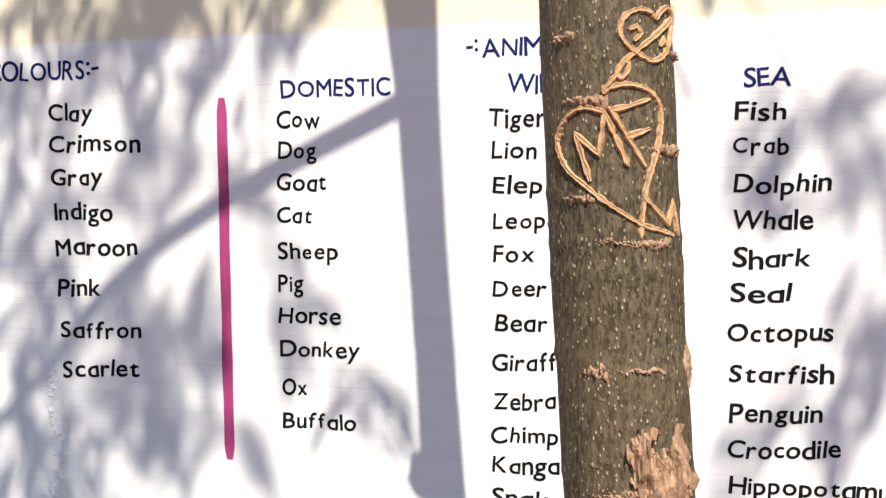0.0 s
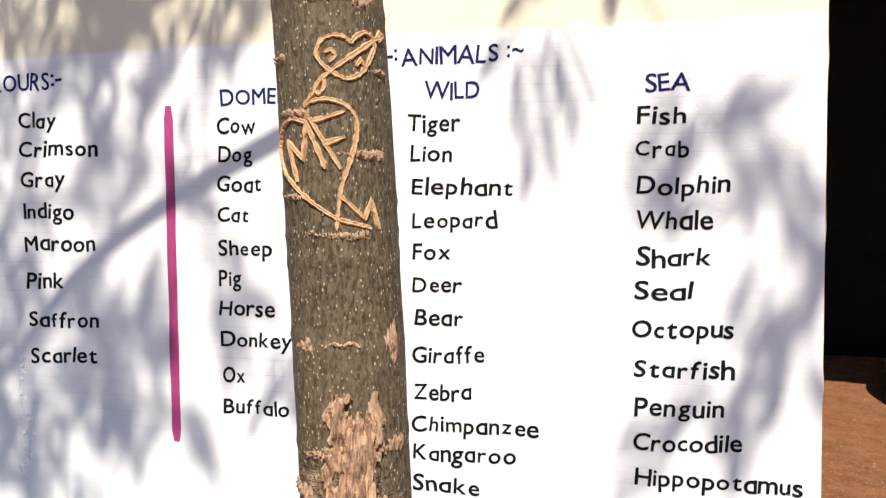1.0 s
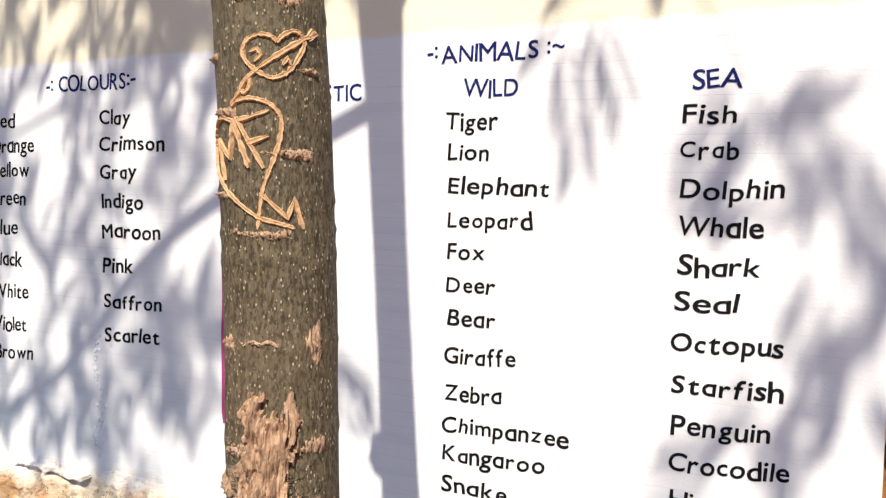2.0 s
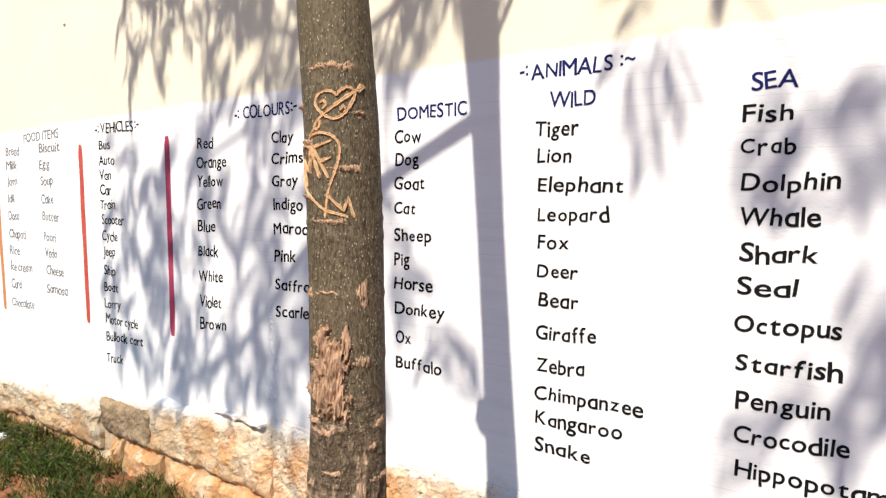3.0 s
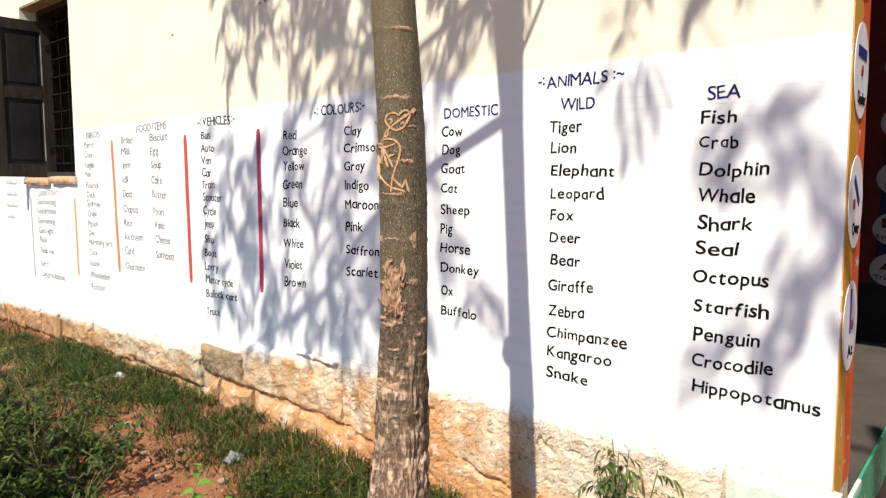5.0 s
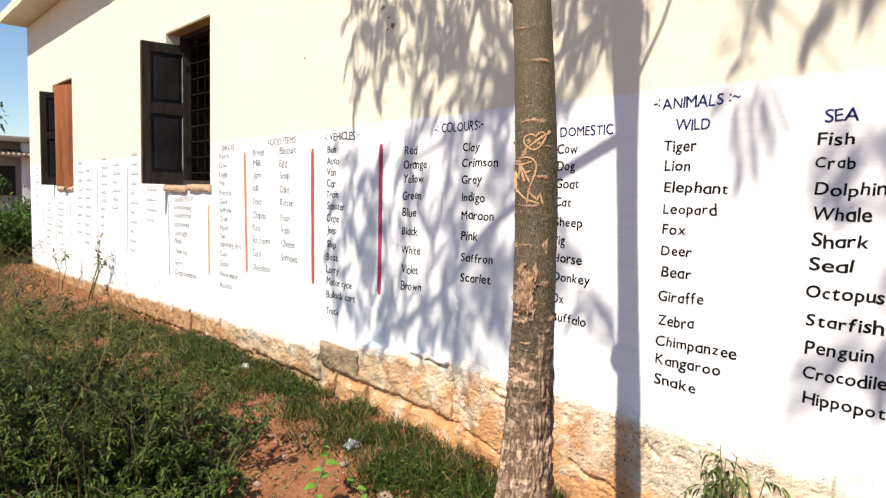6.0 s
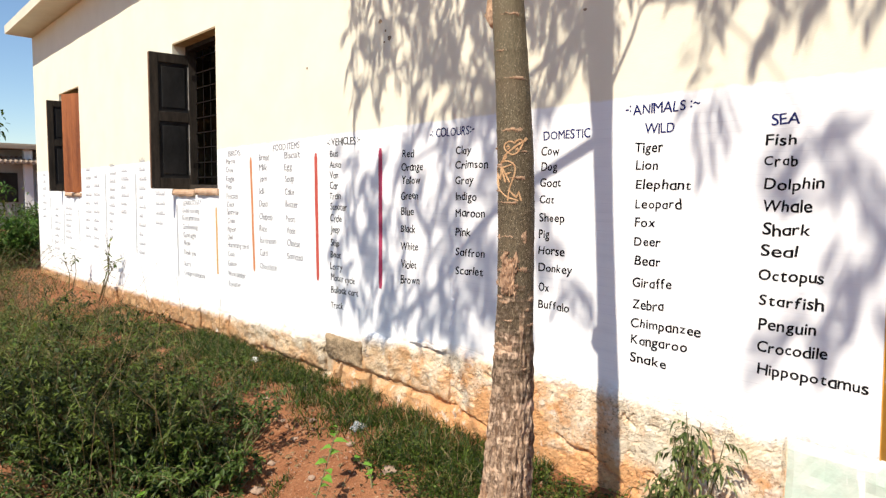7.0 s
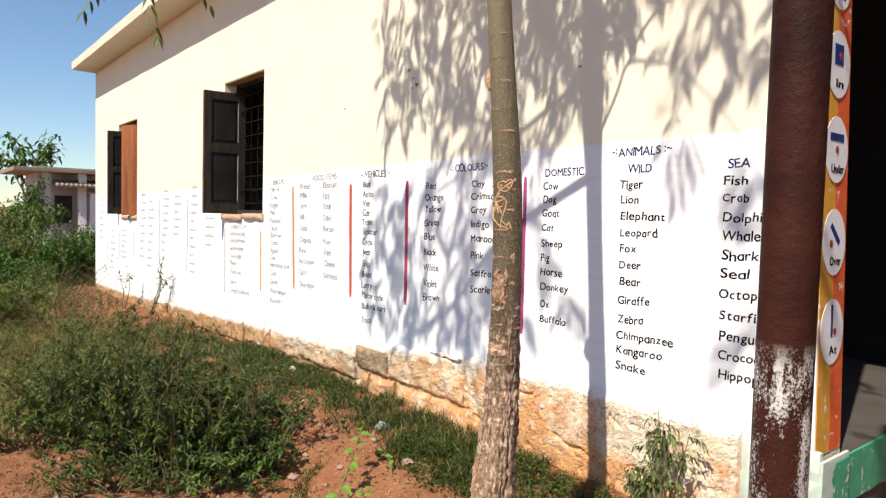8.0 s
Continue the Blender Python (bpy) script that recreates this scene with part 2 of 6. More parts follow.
ROOM = plain("shade_black_plaster", (0.01, 0.009, 0.008), (0.02, 0.018, 0.016), 0.95, 3, 60, spec=0.05)
OLDWOOD = plain("weathered_edge_wood", (0.12, 0.06, 0.035), (0.24, 0.14, 0.09), 0.85, 20, 140, 0.5, 0.002, stretch=(1, 1, 0.15))
STAINED = plain("stained_plaster", (0.34, 0.22, 0.1), (0.55, 0.42, 0.24), 0.9, 9, 80, 0.6, 0.006)
BRICK = plain("raw_brick", (0.42, 0.24, 0.14), (0.58, 0.42, 0.3), 0.9, 20, 120, 0.8, 0.004)
CONCRETE = plain("eave_concrete", (0.62, 0.56, 0.44), (0.74, 0.68, 0.55), 0.9, 3, 90, 0.4, 0.004)
DARKSTONE = plain("weathered_dark_stone", (0.1, 0.07, 0.042), (0.44, 0.32, 0.2), 0.95, 14, 110, 1.0, 0.012)
SHADEFLOOR = plain("shaded_cement_floor", (0.05, 0.042, 0.036), (0.1, 0.085, 0.072), 0.85, 5, 80, 0.5, 0.004)
STONE = plain("grey_concrete_floor", (0.3, 0.27, 0.22), (0.42, 0.38, 0.32), 0.9, 5, 80, 0.5, 0.004)


# ---- builders ----
def part(name, bm, material, parent=None, label=""):
    me = bpy.data.meshes.new(name)
    bm.to_mesh(me)
    bm.free()
    me.materials.append(material)
    ob = new(name, me)
    if parent:
        ob.parent = parent
        ob.matrix_parent_inverse = parent.matrix_world.inverted()
    if label:
        ob["label"] = label
    return ob


def thing(name, label, category, at=(0, 0, 0), group="", kind=""):
    ob = new(name)
    ob.location = at
    ob.empty_display_size = 0.05
    ob.matrix_world = Matrix.Translation(at)
    return tagged(ob, label, category, group, kind)


def box(bm, x0, y0, z0, x1, y1, z1, bevel=0.0, m=None):
    made = bmesh.ops.create_cube(bm, size=1.0, matrix=Matrix.Translation(((x0 + x1) / 2, (y0 + y1) / 2, (z0 + z1) / 2)) @ Matrix.Diagonal((x1 - x0, y1 - y0, z1 - z0, 1)))
    vs = made["verts"]
    if bevel:
        es = list({e for v in vs for e in v.link_edges})
        vs = list({v for f in bmesh.ops.bevel(bm, geom=es, offset=bevel, segments=2, affect="EDGES", profile=0.6)["faces"] for v in f.verts} | {v for v in vs if v.is_valid})
    if m is not None:
        bmesh.ops.transform(bm, matrix=m, verts=[v for v in vs if v.is_valid])
    return vs


def tube(bm, points, radii, sides=8, cap=True):
    """A tapered tube along points."""
    pts = [Vector(p) for p in points]
    rings = []
    side = None
    for k, p in enumerate(pts):
        d = (pts[min(k + 1, len(pts) - 1)] - pts[max(k - 1, 0)]).normalized()
        if side is None:
            side = d.orthogonal().normalized()
        side = (side - d * side.dot(d)).normalized()
        up = d.cross(side)
        r = radii[k] if hasattr(radii, "__len__") else radii
        rings.append([bm.verts.new(p + r * (math.cos(a) * side + math.sin(a) * up)) for a in (2 * math.pi * j / sides for j in range(sides))])
    for a, c in zip(rings, rings[1:]):
        for j in range(sides):
            bm.faces.new((a[j], a[(j + 1) % sides], c[(j + 1) % sides], c[j]))
    if cap:
        bm.faces.new(rings[0][::-1])
        bm.faces.new(rings[-1])
    return rings


def smooth(ob):
    for p in ob.data.polygons:
        p.use_smooth = True
    return ob


def interp(x, pairs, k=1):
    return float(np.interp(x, [p[0] for p in pairs], [p[k] for p in pairs]))


def ease(a, b, v):
    v = min(max((v - a) / (b - a), 0), 1)
    return v * v * (3 - 2 * v)


# ---- ground ----
def ground_z(x, y):
    foot = interp(x, [(-12, 0.1), (-8.5, 0.12), (-6.5, 0.18), (-4.3, 0.22), (-3.0, 0.28), (-1.0, 0.29), (0.3, 0.27), (1.2, 0.2), (3, 0.12)])
    z = 0.03 + (foot - 0.03) * ease(-1.5, -0.05, y)
    z += 0.05 * (noise.noise((x * 0.7, y * 0.7, 3.1))) + 0.022 * noise.noise((x * 3.1, y * 3.1, 1.7))
    z += 0.008 * noise.noise((x * 11, y * 11, 5.7))
    far = ease(8, 40, math.hypot(x, y))
    return z * (1 - far) - 0.1 * far


def spread(lo, a, b, hi, fine, n):
    """Grid lines: even and fine from a to b, then ever wider out to lo and hi."""
    mid = list(np.arange(a, b + 1e-6, fine))
    left = [a - (a - lo) * (k / n) ** 3.2 for k in range(n, 0, -1)]
    right = [b + (hi - b) * (k / n) ** 3.2 for k in range(1, n + 1)]
    return left + mid + right


def make_ground():
    xs = spread(-600, -6.0, 3.2, 600, 0.045, 34)
    ys = spread(-600, -3.4, 0.15, 900, 0.045, 34)
    bm = bmesh.new()
    grid = [[bm.verts.new((x, y, ground_z(x, y))) for x in xs] for y in ys]
    for r, q in zip(grid, grid[1:]):
        for k in range(len(xs) - 1):
            bm.faces.new((r[k], r[k + 1], q[k + 1], q[k]))
    return smooth(tagged(part("ground", bm, EARTH), "dry red earth ground, pebbly and trodden bare", "ground", kind="structure"))


make_ground()

# ---- the long wall ----
X0, X1, TOP, THICK = -10.68, 1.15, 3.82, 0.23


def wall_end(z):
    """The wall's end leans a little inwards as it rises."""
    return 1.153 - 0.026 * (z - 1.3)


WINDOWS = [(-4.635, -3.665, 1.48, 2.82), (-9.05, -7.98, 1.42, 2.79)]


def wall_with_holes(name, x0, x1, z0, z1, y0, y1, holes, material, label):
    """A wall along x with rectangular openings through its thickness."""
    xs = sorted({x0, x1, *(h[0] for h in holes), *(h[1] for h in holes)})
    zs = sorted({z0, z1, *(h[2] for h in holes), *(h[3] for h in holes)})
    bm = bmesh.new()
    solid = lambda a, c: not any(h[0] <= a < h[1] and h[2] <= c < h[3] for h in holes)
    cache = {}
    def v(x, y, z):
        key = (round(x, 4), y, round(z, 4))
        if key not in cache:
            cache[key] = bm.verts.new((wall_end(z) if abs(x - X1) < 1e-4 else x, y, z))
        return cache[key]
    nx, nz = len(xs) - 1, len(zs) - 1
    for i in range(nx):
        for j in range(nz):
            if not solid(xs[i], zs[j]):
                continue
            a, b, c, d = xs[i], xs[i + 1], zs[j], zs[j + 1]
            bm.faces.new((v(a, y0, c), v(b, y0, c), v(b, y0, d), v(a, y0, d)))
            bm.faces.new((v(a, y1, d), v(b, y1, d), v(b, y1, c), v(a, y1, c)))
            for di, dj, q in ((-1, 0, ((a, c), (a, d))), (1, 0, ((b, d), (b, c))), (0, -1, ((b, c), (a, c))), (0, 1, ((a, d), (b, d)))):
                ii, jj = i + di, j + dj
                if not (0 <= ii < nx and 0 <= jj < nz and solid(xs[ii], zs[jj])):
                    (p, q1), (r, s1) = q
                    bm.faces.new((v(p, y0, q1), v(r, y0, s1), v(r, y1, s1), v(p, y1, q1)))
    bmesh.ops.recalc_face_normals(bm, faces=bm.faces)
    return tagged(part(name, bm, material), label, "wall", kind="structure")


wall_with_holes("wall_south", X0, X1, -0.2, TOP, 0.0, THICK, WINDOWS, WASH, "long plastered wall, cream above a white band of painted lists")

# inside of the room, seen through the window bars; near-black colour paints its shade
# added: a dark backdrop behind the porch, and an unseen east wall blocking sky
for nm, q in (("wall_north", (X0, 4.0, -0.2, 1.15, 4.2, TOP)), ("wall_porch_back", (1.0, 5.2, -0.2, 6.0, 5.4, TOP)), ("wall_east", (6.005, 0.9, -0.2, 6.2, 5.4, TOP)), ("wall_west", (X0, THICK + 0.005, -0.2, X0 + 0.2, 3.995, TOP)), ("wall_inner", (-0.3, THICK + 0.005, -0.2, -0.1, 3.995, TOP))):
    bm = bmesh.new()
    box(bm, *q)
    tagged(part(nm, bm, CONCRETE if nm == "wall_west" else ROOM), "plain wall added to close the building, near-black where shaded", "wall", kind="structure")
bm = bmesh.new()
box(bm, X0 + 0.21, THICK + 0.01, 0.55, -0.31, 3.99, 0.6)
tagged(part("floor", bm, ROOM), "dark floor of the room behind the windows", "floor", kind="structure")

# roof slab with its overhanging eave, extended past the wall to darken the porch
def eave():
    bm = bmesh.new()
    xs = np.linspace(X0 - 0.02, 2.7, 66)
    prof = [(-0.36, 3.83), (-0.365, 3.95), (-0.34, 3.965), (4.3, 3.98), (4.3, TOP + 0.004), (0.0, TOP + 0.004)]
    rows = [[bm.verts.new((x, y + 0.006 * noise.noise((x * 2, k, 0)), z + 0.006 * noise.noise((x * 1.5, k * 3, 2)))) for k, (y, z) in enumerate(prof)] for x in xs]
    for a, c in zip(rows, rows[1:]):
        for k in range(len(prof)):
            bm.faces.new((a[k], c[k], c[(k + 1) % len(prof)], a[(k + 1) % len(prof)]))
    bm.faces.new(rows[0])
    bm.faces.new(rows[-1][::-1])
    bmesh.ops.recalc_face_normals(bm, faces=bm.faces)
    tagged(part("roof", bm, CONCRETE), "cream-washed concrete roof slab with an overhanging eave", "roof", kind="structure")


eave()
# unseen slab, added so the yard and wall behind fall dark
bm = bmesh.new()
box(bm, 2.705, 1.2, TOP + 0.005, 6.25, 5.5, TOP + 0.15, 0.01)
tagged(part("roof_shade", bm, CONCRETE), "unseen flat roof slab added to shade the open porch", "roof", kind="structure")


# ---- painted lists ----
FONT_CACHE = {}


def glyph(ch, bold=0.014):
    """The outline of one letter in the built-in font; a is written with one storey, as the painter writes it."""
    if (ch, bold) in FONT_CACHE:
        return FONT_CACHE[ch, bold]
    cu = bpy.data.curves.new("letter", "FONT")
    cu.body, cu.resolution_u, cu.extrude = ("d" if ch == "a" else ch), 4, 0.0
    ob = bpy.data.objects.new("letter", cu)
    scene.collection.objects.link(ob)
    me = bpy.data.meshes.new_from_object(ob.evaluated_get(bpy.context.evaluated_depsgraph_get()))
    bpy.data.objects.remove(ob)
    pts = np.array([v.co[:2] for v in me.vertices])
    faces = [tuple(p.vertices) for p in me.polygons]
    # thicken the strokes: push the outline outwards
    count, push = {}, np.zeros_like(pts)
    for f in faces:
        for a, c in zip(f, f[1:] + f[:1]):
            key = (min(a, c), max(a, c))
            count.setdefault(key, []).append((a, c))
    for (pair,) in (v for v in count.values() if len(v) == 1):
        d = pts[pair[1]] - pts[pair[0]]
        d /= np.hypot(*d) + 1e-9
        push[pair[0]] += (d[1], -d[0])
        push[pair[1]] += (d[1], -d[0])
    size = np.hypot(push[:, 0], push[:, 1])[:, None] + 1e-9
    pts = pts + push / size * bold
    if ch == "a":
        pts[:, 1] = np.minimum(pts[:, 1], 0.468 + bold)
    bpy.data.meshes.remove(me)
    bpy.data.curves.remove(cu)
    pts[:, 0] -= pts[:, 0].min()
    FONT_CACHE[ch, bold] = pts, faces, pts[:, 0].max()
    return FONT_CACHE[ch, bold]


CAP = glyph("H")[0][:, 1].max() - 0.008


def letters_of(text, bold=0.014):
    """Each letter of a word: its points, one unit to the em, and faces; no two sit quite alike."""
    rnd = random.Random(text)
    pen, made = 0.0, []
    for ch in text:
        if ch == " ":
            pen += 0.24
            continue
        pts, faces, wide = glyph(ch, bold)
        mid = np.array([wide / 2, 0.3])
        a, s = radians(rnd.gauss(0, 2.8)), 1 + rnd.gauss(0, 0.05)
        turn = np.array([[math.cos(a), -math.sin(a)], [math.sin(a), math.cos(a)]])
        made.append((((pts - mid) @ turn.T * s + mid + np.array([pen, rnd.gauss(0, 0.02)])), faces))
        pen += wide + rnd.uniform(0.06, 0.1)
    lo = min(p[:, 0].min() for p, _ in made)
    hi = max(p[:, 0].max() for p, _ in made)
    return made, lo, hi


def lettering(text, bold, place, material, parent):
    """A word of painted letters, each a thin coat of its own; place turns (u along, v up, coat) into the world."""
    made, lo, hi = letters_of(text, bold)
    root = new("word")
    root.parent = parent
    root.matrix_parent_inverse = parent.matrix_world.inverted()
    for pts, faces in made:
        bm = bmesh.new()
        vs = [bm.verts.new(place((px - lo) / (hi - lo), py / CAP, 1)) for px, py in pts]
        for f in faces:
            try:
                bm.faces.new([vs[k] for k in f])
            except ValueError:
                pass
        edges = [e for e in bm.edges if len(e.link_faces) == 1]
        back = {}
        for (v, (px, py)) in zip(vs, pts):
            back[v] = place((px - lo) / (hi - lo), py / CAP, 0)
        rim = {}
        for e in edges:
            for v in e.verts:
                if v not in rim:
                    rim[v] = bm.verts.new(back[v])
        for e in edges:
            a, b = e.verts
            bm.faces.new((a, b, rim[b], rim[a]))
        bmesh.ops.recalc_face_normals(bm, faces=bm.faces)
        part("letter", bm, material, root)
    return root


def word(text, x0, z0, x1, z1, cap, material, parent, seed=0, lean=0.04, bold=0.014):
    """A hand-painted word from x0 to x1 on the wall, its strokes a little unsteady."""
    wob = 0.05 * cap

    def place(u, v, coat):
        h = v * cap
        x = x0 + u * (x1 - x0) + lean * h
        z = z0 + u * (z1 - z0) + h
        n = Vector((x / cap * 0.9, z / cap * 0.9, seed * 3.7))
        x += wob * noise.noise(n)
        z += wob * 1.6 * noise.noise(n * 0.6 + Vector((7, 3, 1)))
        return (x, -0.0012 if coat else 0.001, z)

    return lettering(text, bold, place, material, parent)


BOLD = ("Whale", "Octopus", "Starfish", "Ox")


def word_list(label, rows, cap, material, heads=(), head_cap=None, head_material=None, bold=0.014):
    x, z = rows[0][1], rows[0][2]
    root = thing("painted_list", label, "lettering", (x, 0, z), "painted lists on the wall")
    for k, r in enumerate(heads):
        word(*r, head_cap or cap, head_material or NAVY, root, k + 40, 0.0, bold - 0.004)
    for k, r in enumerate(rows):
        word(*r, cap, material, root, k, 0.04, bold + (0.003 if r[0] in BOLD else 0.0))
    return root


SEA_H = [
    ('SEA', 0.792, 1.741, 0.883, 1.741),
]
SEA = [
    ('Fish', 0.778, 1.672, 0.876, 1.672),
    ('Crab', 0.777, 1.603, 0.883, 1.603),
    ('Dolphin', 0.78, 1.525, 0.967, 1.528),
    ('Whale', 0.781, 1.454, 0.936, 1.454),
    ('Shark', 0.784, 1.375, 0.934, 1.379),
    ('Seal', 0.781, 1.302, 0.9, 1.305),
    ('Octopus', 0.778, 1.219, 0.983, 1.226),
    ('Starfish', 0.784, 1.131, 0.989, 1.14),
    ('Penguin', 0.787, 1.049, 0.97, 1.057),
    ('Crocodile', 0.787, 0.971, 1.008, 0.983),
    ('Hippopotamus', 0.792, 0.896, 1.128, 0.901),
]
WILD_H = [
    ('-:', 0.231, 1.822, 0.256, 1.823),
    ('ANIMALS', 0.265, 1.812, 0.485, 1.813),
    (':~', 0.503, 1.821, 0.539, 1.823),
    ('WILD', 0.319, 1.735, 0.444, 1.735),
]
WILD = [
    ('Tiger', 0.28, 1.664, 0.4, 1.665),
    ('Lion', 0.286, 1.598, 0.382, 1.598),
    ('Elephant', 0.289, 1.524, 0.518, 1.524),
    ('Leopard', 0.291, 1.448, 0.487, 1.451),
    ('Fox', 0.292, 1.374, 0.38, 1.376),
    ('Deer', 0.292, 1.3, 0.407, 1.303),
    ('Bear', 0.297, 1.225, 0.41, 1.227),
    ('Giraffe', 0.291, 1.138, 0.459, 1.145),
    ('Zebra', 0.296, 1.052, 0.43, 1.058),
    ('Chimpanzee', 0.291, 0.976, 0.584, 0.984),
    ('Kangaroo', 0.294, 0.909, 0.533, 0.915),
    ('Snake', 0.294, 0.837, 0.451, 0.835),
]
DOM_H = [
    ('DOMESTIC', -0.183, 1.735, 0.067, 1.735),
]
DOM = [
    ('Cow', -0.193, 1.667, -0.094, 1.667),
    ('Dog', -0.191, 1.602, -0.101, 1.601),
    ('Goat', -0.195, 1.53, -0.079, 1.531),
    ('Cat', -0.195, 1.456, -0.114, 1.457),
    ('Sheep', -0.194, 1.376, -0.054, 1.377),
    ('Pig', -0.195, 1.302, -0.134, 1.303),
    ('Horse', -0.195, 1.228, -0.048, 1.231),
    ('Donkey', -0.193, 1.153, -0.005, 1.155),
    ('Ox', -0.189, 1.062, -0.129, 1.064),
    ('Buffalo', -0.188, 0.985, -0.014, 0.987),
]
COL_H = [
    ('-:', -0.954, 1.787, -0.927, 1.788),
    ('COLOURS', -0.905, 1.785, -0.656, 1.784),
    (':-', -0.651, 1.795, -0.62, 1.795),
]
COL2 = [
    ('Clay', -0.751, 1.693, -0.641, 1.69),
    ('Crimson', -0.753, 1.617, -0.521, 1.618),
    ('Gray', -0.751, 1.54, -0.62, 1.54),
    ('Indigo', -0.747, 1.459, -0.597, 1.46),
    ('Maroon', -0.748, 1.375, -0.536, 1.381),
    ('Pink', -0.745, 1.277, -0.634, 1.281),
    ('Saffron', -0.742, 1.176, -0.533, 1.182),
    ('Scarlet', -0.74, 1.082, -0.541, 1.089),
]
COL1 = [
    ('Red', -1.187, 1.688, -1.086, 1.686),
    ('Orange', -1.194, 1.612, -1.009, 1.615),
    ('Yellow', -1.191, 1.54, -1.029, 1.543),
    ('Green', -1.196, 1.453, -1.047, 1.457),
    ('Blue', -1.195, 1.366, -1.084, 1.371),
    ('Black', -1.194, 1.27, -1.065, 1.274),
    ('White', -1.196, 1.172, -1.043, 1.177),
    ('Violet', -1.192, 1.073, -1.056, 1.077),
    ('Brown', -1.193, 0.983, -1.028, 0.993),
]
VEH_H = [
    ('-:', -1.962, 1.785, -1.929, 1.786),
    ('VEHICLES', -1.913, 1.782, -1.642, 1.78),
    (':-', -1.631, 1.787, -1.598, 1.787),
]
VEH = [
    ('Bus', -1.933, 1.708, -1.836, 1.709),
    ('Auto', -1.935, 1.638, -1.802, 1.642),
    ('Van', -1.937, 1.574, -1.835, 1.574),
    ('Car', -1.934, 1.507, -1.837, 1.508),
    ('Train', -1.936, 1.442, -1.808, 1.445),
    ('Scooter', -1.927, 1.374, -1.738, 1.374),
    ('Cycle', -1.93, 1.3, -1.797, 1.301),
    ('Jeep', -1.922, 1.229, -1.82, 1.231),
    ('Ship', -1.921, 1.144, -1.824, 1.143),
    ('Boat', -1.924, 1.066, -1.806, 1.069),
    ('Lorry', -1.927, 0.991, -1.788, 0.994),
    ('Motor cycle', -1.918, 0.922, -1.649, 0.921),
    ('Bullock cart', -1.922, 0.84, -1.612, 0.851),
    ('Truck', -1.922, 0.738, -1.783, 0.746),
]
FOOD_H = [
    ('FOOD ITEMS', -2.693, 1.771, -2.314, 1.781),
]
FOOD1 = [
    ('Bread', -2.915, 1.709, -2.752, 1.71),
    ('Milk', -2.917, 1.636, -2.787, 1.638),
    ('Jam', -2.91, 1.55, -2.789, 1.554),
    ('Idli', -2.912, 1.46, -2.833, 1.461),
    ('Dosa', -2.914, 1.369, -2.784, 1.369),
    ('Chapati', -2.916, 1.27, -2.71, 1.271),
    ('Rice', -2.918, 1.183, -2.796, 1.182),
    ('Ice cream', -2.911, 1.096, -2.655, 1.098),
    ('Curd', -2.913, 1.0, -2.791, 1.002),
    ('Chocolate', -2.916, 0.899, -2.65, 0.906),
]
FOOD2 = [
    ('Biscuit', -2.525, 1.716, -2.307, 1.715),
    ('Egg', -2.527, 1.632, -2.419, 1.635),
    ('Soup', -2.52, 1.551, -2.39, 1.555),
    ('Cake', -2.521, 1.459, -2.391, 1.461),
    ('Butter', -2.514, 1.378, -2.34, 1.372),
    ('Poori', -2.508, 1.273, -2.378, 1.268),
    ('Vada', -2.501, 1.192, -2.379, 1.188),
    ('Cheese', -2.494, 1.103, -2.313, 1.101),
    ('Samosa', -2.496, 1.009, -2.277, 1.01),
]
BIRD_H = [
    ('BIRDS', -3.448, 1.755, -3.228, 1.762),
]
BIRD = [
    ('Parrot', -3.491, 1.694, -3.318, 1.696),
    ('Crow', -3.494, 1.628, -3.36, 1.627),
    ('Eagle', -3.496, 1.557, -3.343, 1.557),
    ('Hen', -3.499, 1.494, -3.395, 1.495),
    ('Peacock', -3.491, 1.414, -3.277, 1.419),
    ('Duck', -3.483, 1.351, -3.349, 1.351),
    ('Sparrow', -3.485, 1.289, -3.271, 1.288),
    ('Crane', -3.477, 1.217, -3.333, 1.22),
    ('Pigeon', -3.479, 1.149, -3.325, 1.154),
    ('Owl', -3.482, 1.081, -3.388, 1.083),
    ('Humming bird', -3.484, 1.022, -3.105, 1.026),
    ('Cock', -3.476, 0.946, -3.352, 0.948),
    ('Goose', -3.478, 0.868, -3.324, 0.875),
    ('Wood pecker', -3.481, 0.786, -3.159, 0.795),
    ('Rooster', -3.474, 0.7, -3.249, 0.71),
]
SAY_H = [
    ('LEARN TO SAY', -4.431, 1.332, -4.01, 1.354),
]
SAY = [
    ('Good morning', -4.462, 1.27, -4.063, 1.275),
    ('Good afternoon', -4.466, 1.198, -4.066, 1.207),
    ('Good evening', -4.457, 1.117, -4.107, 1.127),
    ('Good night', -4.448, 1.041, -4.148, 1.05),
    ('Please', -4.438, 0.969, -4.279, 0.976),
    ('Thank you', -4.443, 0.881, -4.156, 0.891),
    ('Sorry', -4.435, 0.779, -4.276, 0.785),
    ('Congratulations', -4.44, 0.696, -3.956, 0.704),
]

word_list("black hand-painted list of sea animals under a navy heading", SEA, 0.0365, INK, SEA_H, 0.035)
word_list("black hand-painted list of wild animals under navy headings", WILD, 0.037, INK, WILD_H, 0.037)
word_list("black hand-painted list of domestic animals under a navy heading", DOM, 0.037, INK, DOM_H, 0.038)
word_list("black hand-painted list of colour names, second column", COL2, 0.04, INK)
word_list("black hand-painted list of colour names under a navy heading", COL1, 0.042, INK, COL_H, 0.042, bold=0.01)
word_list("black hand-painted list of vehicles under a black heading", VEH, 0.042, INK, VEH_H, 0.046, INK, 0.008)
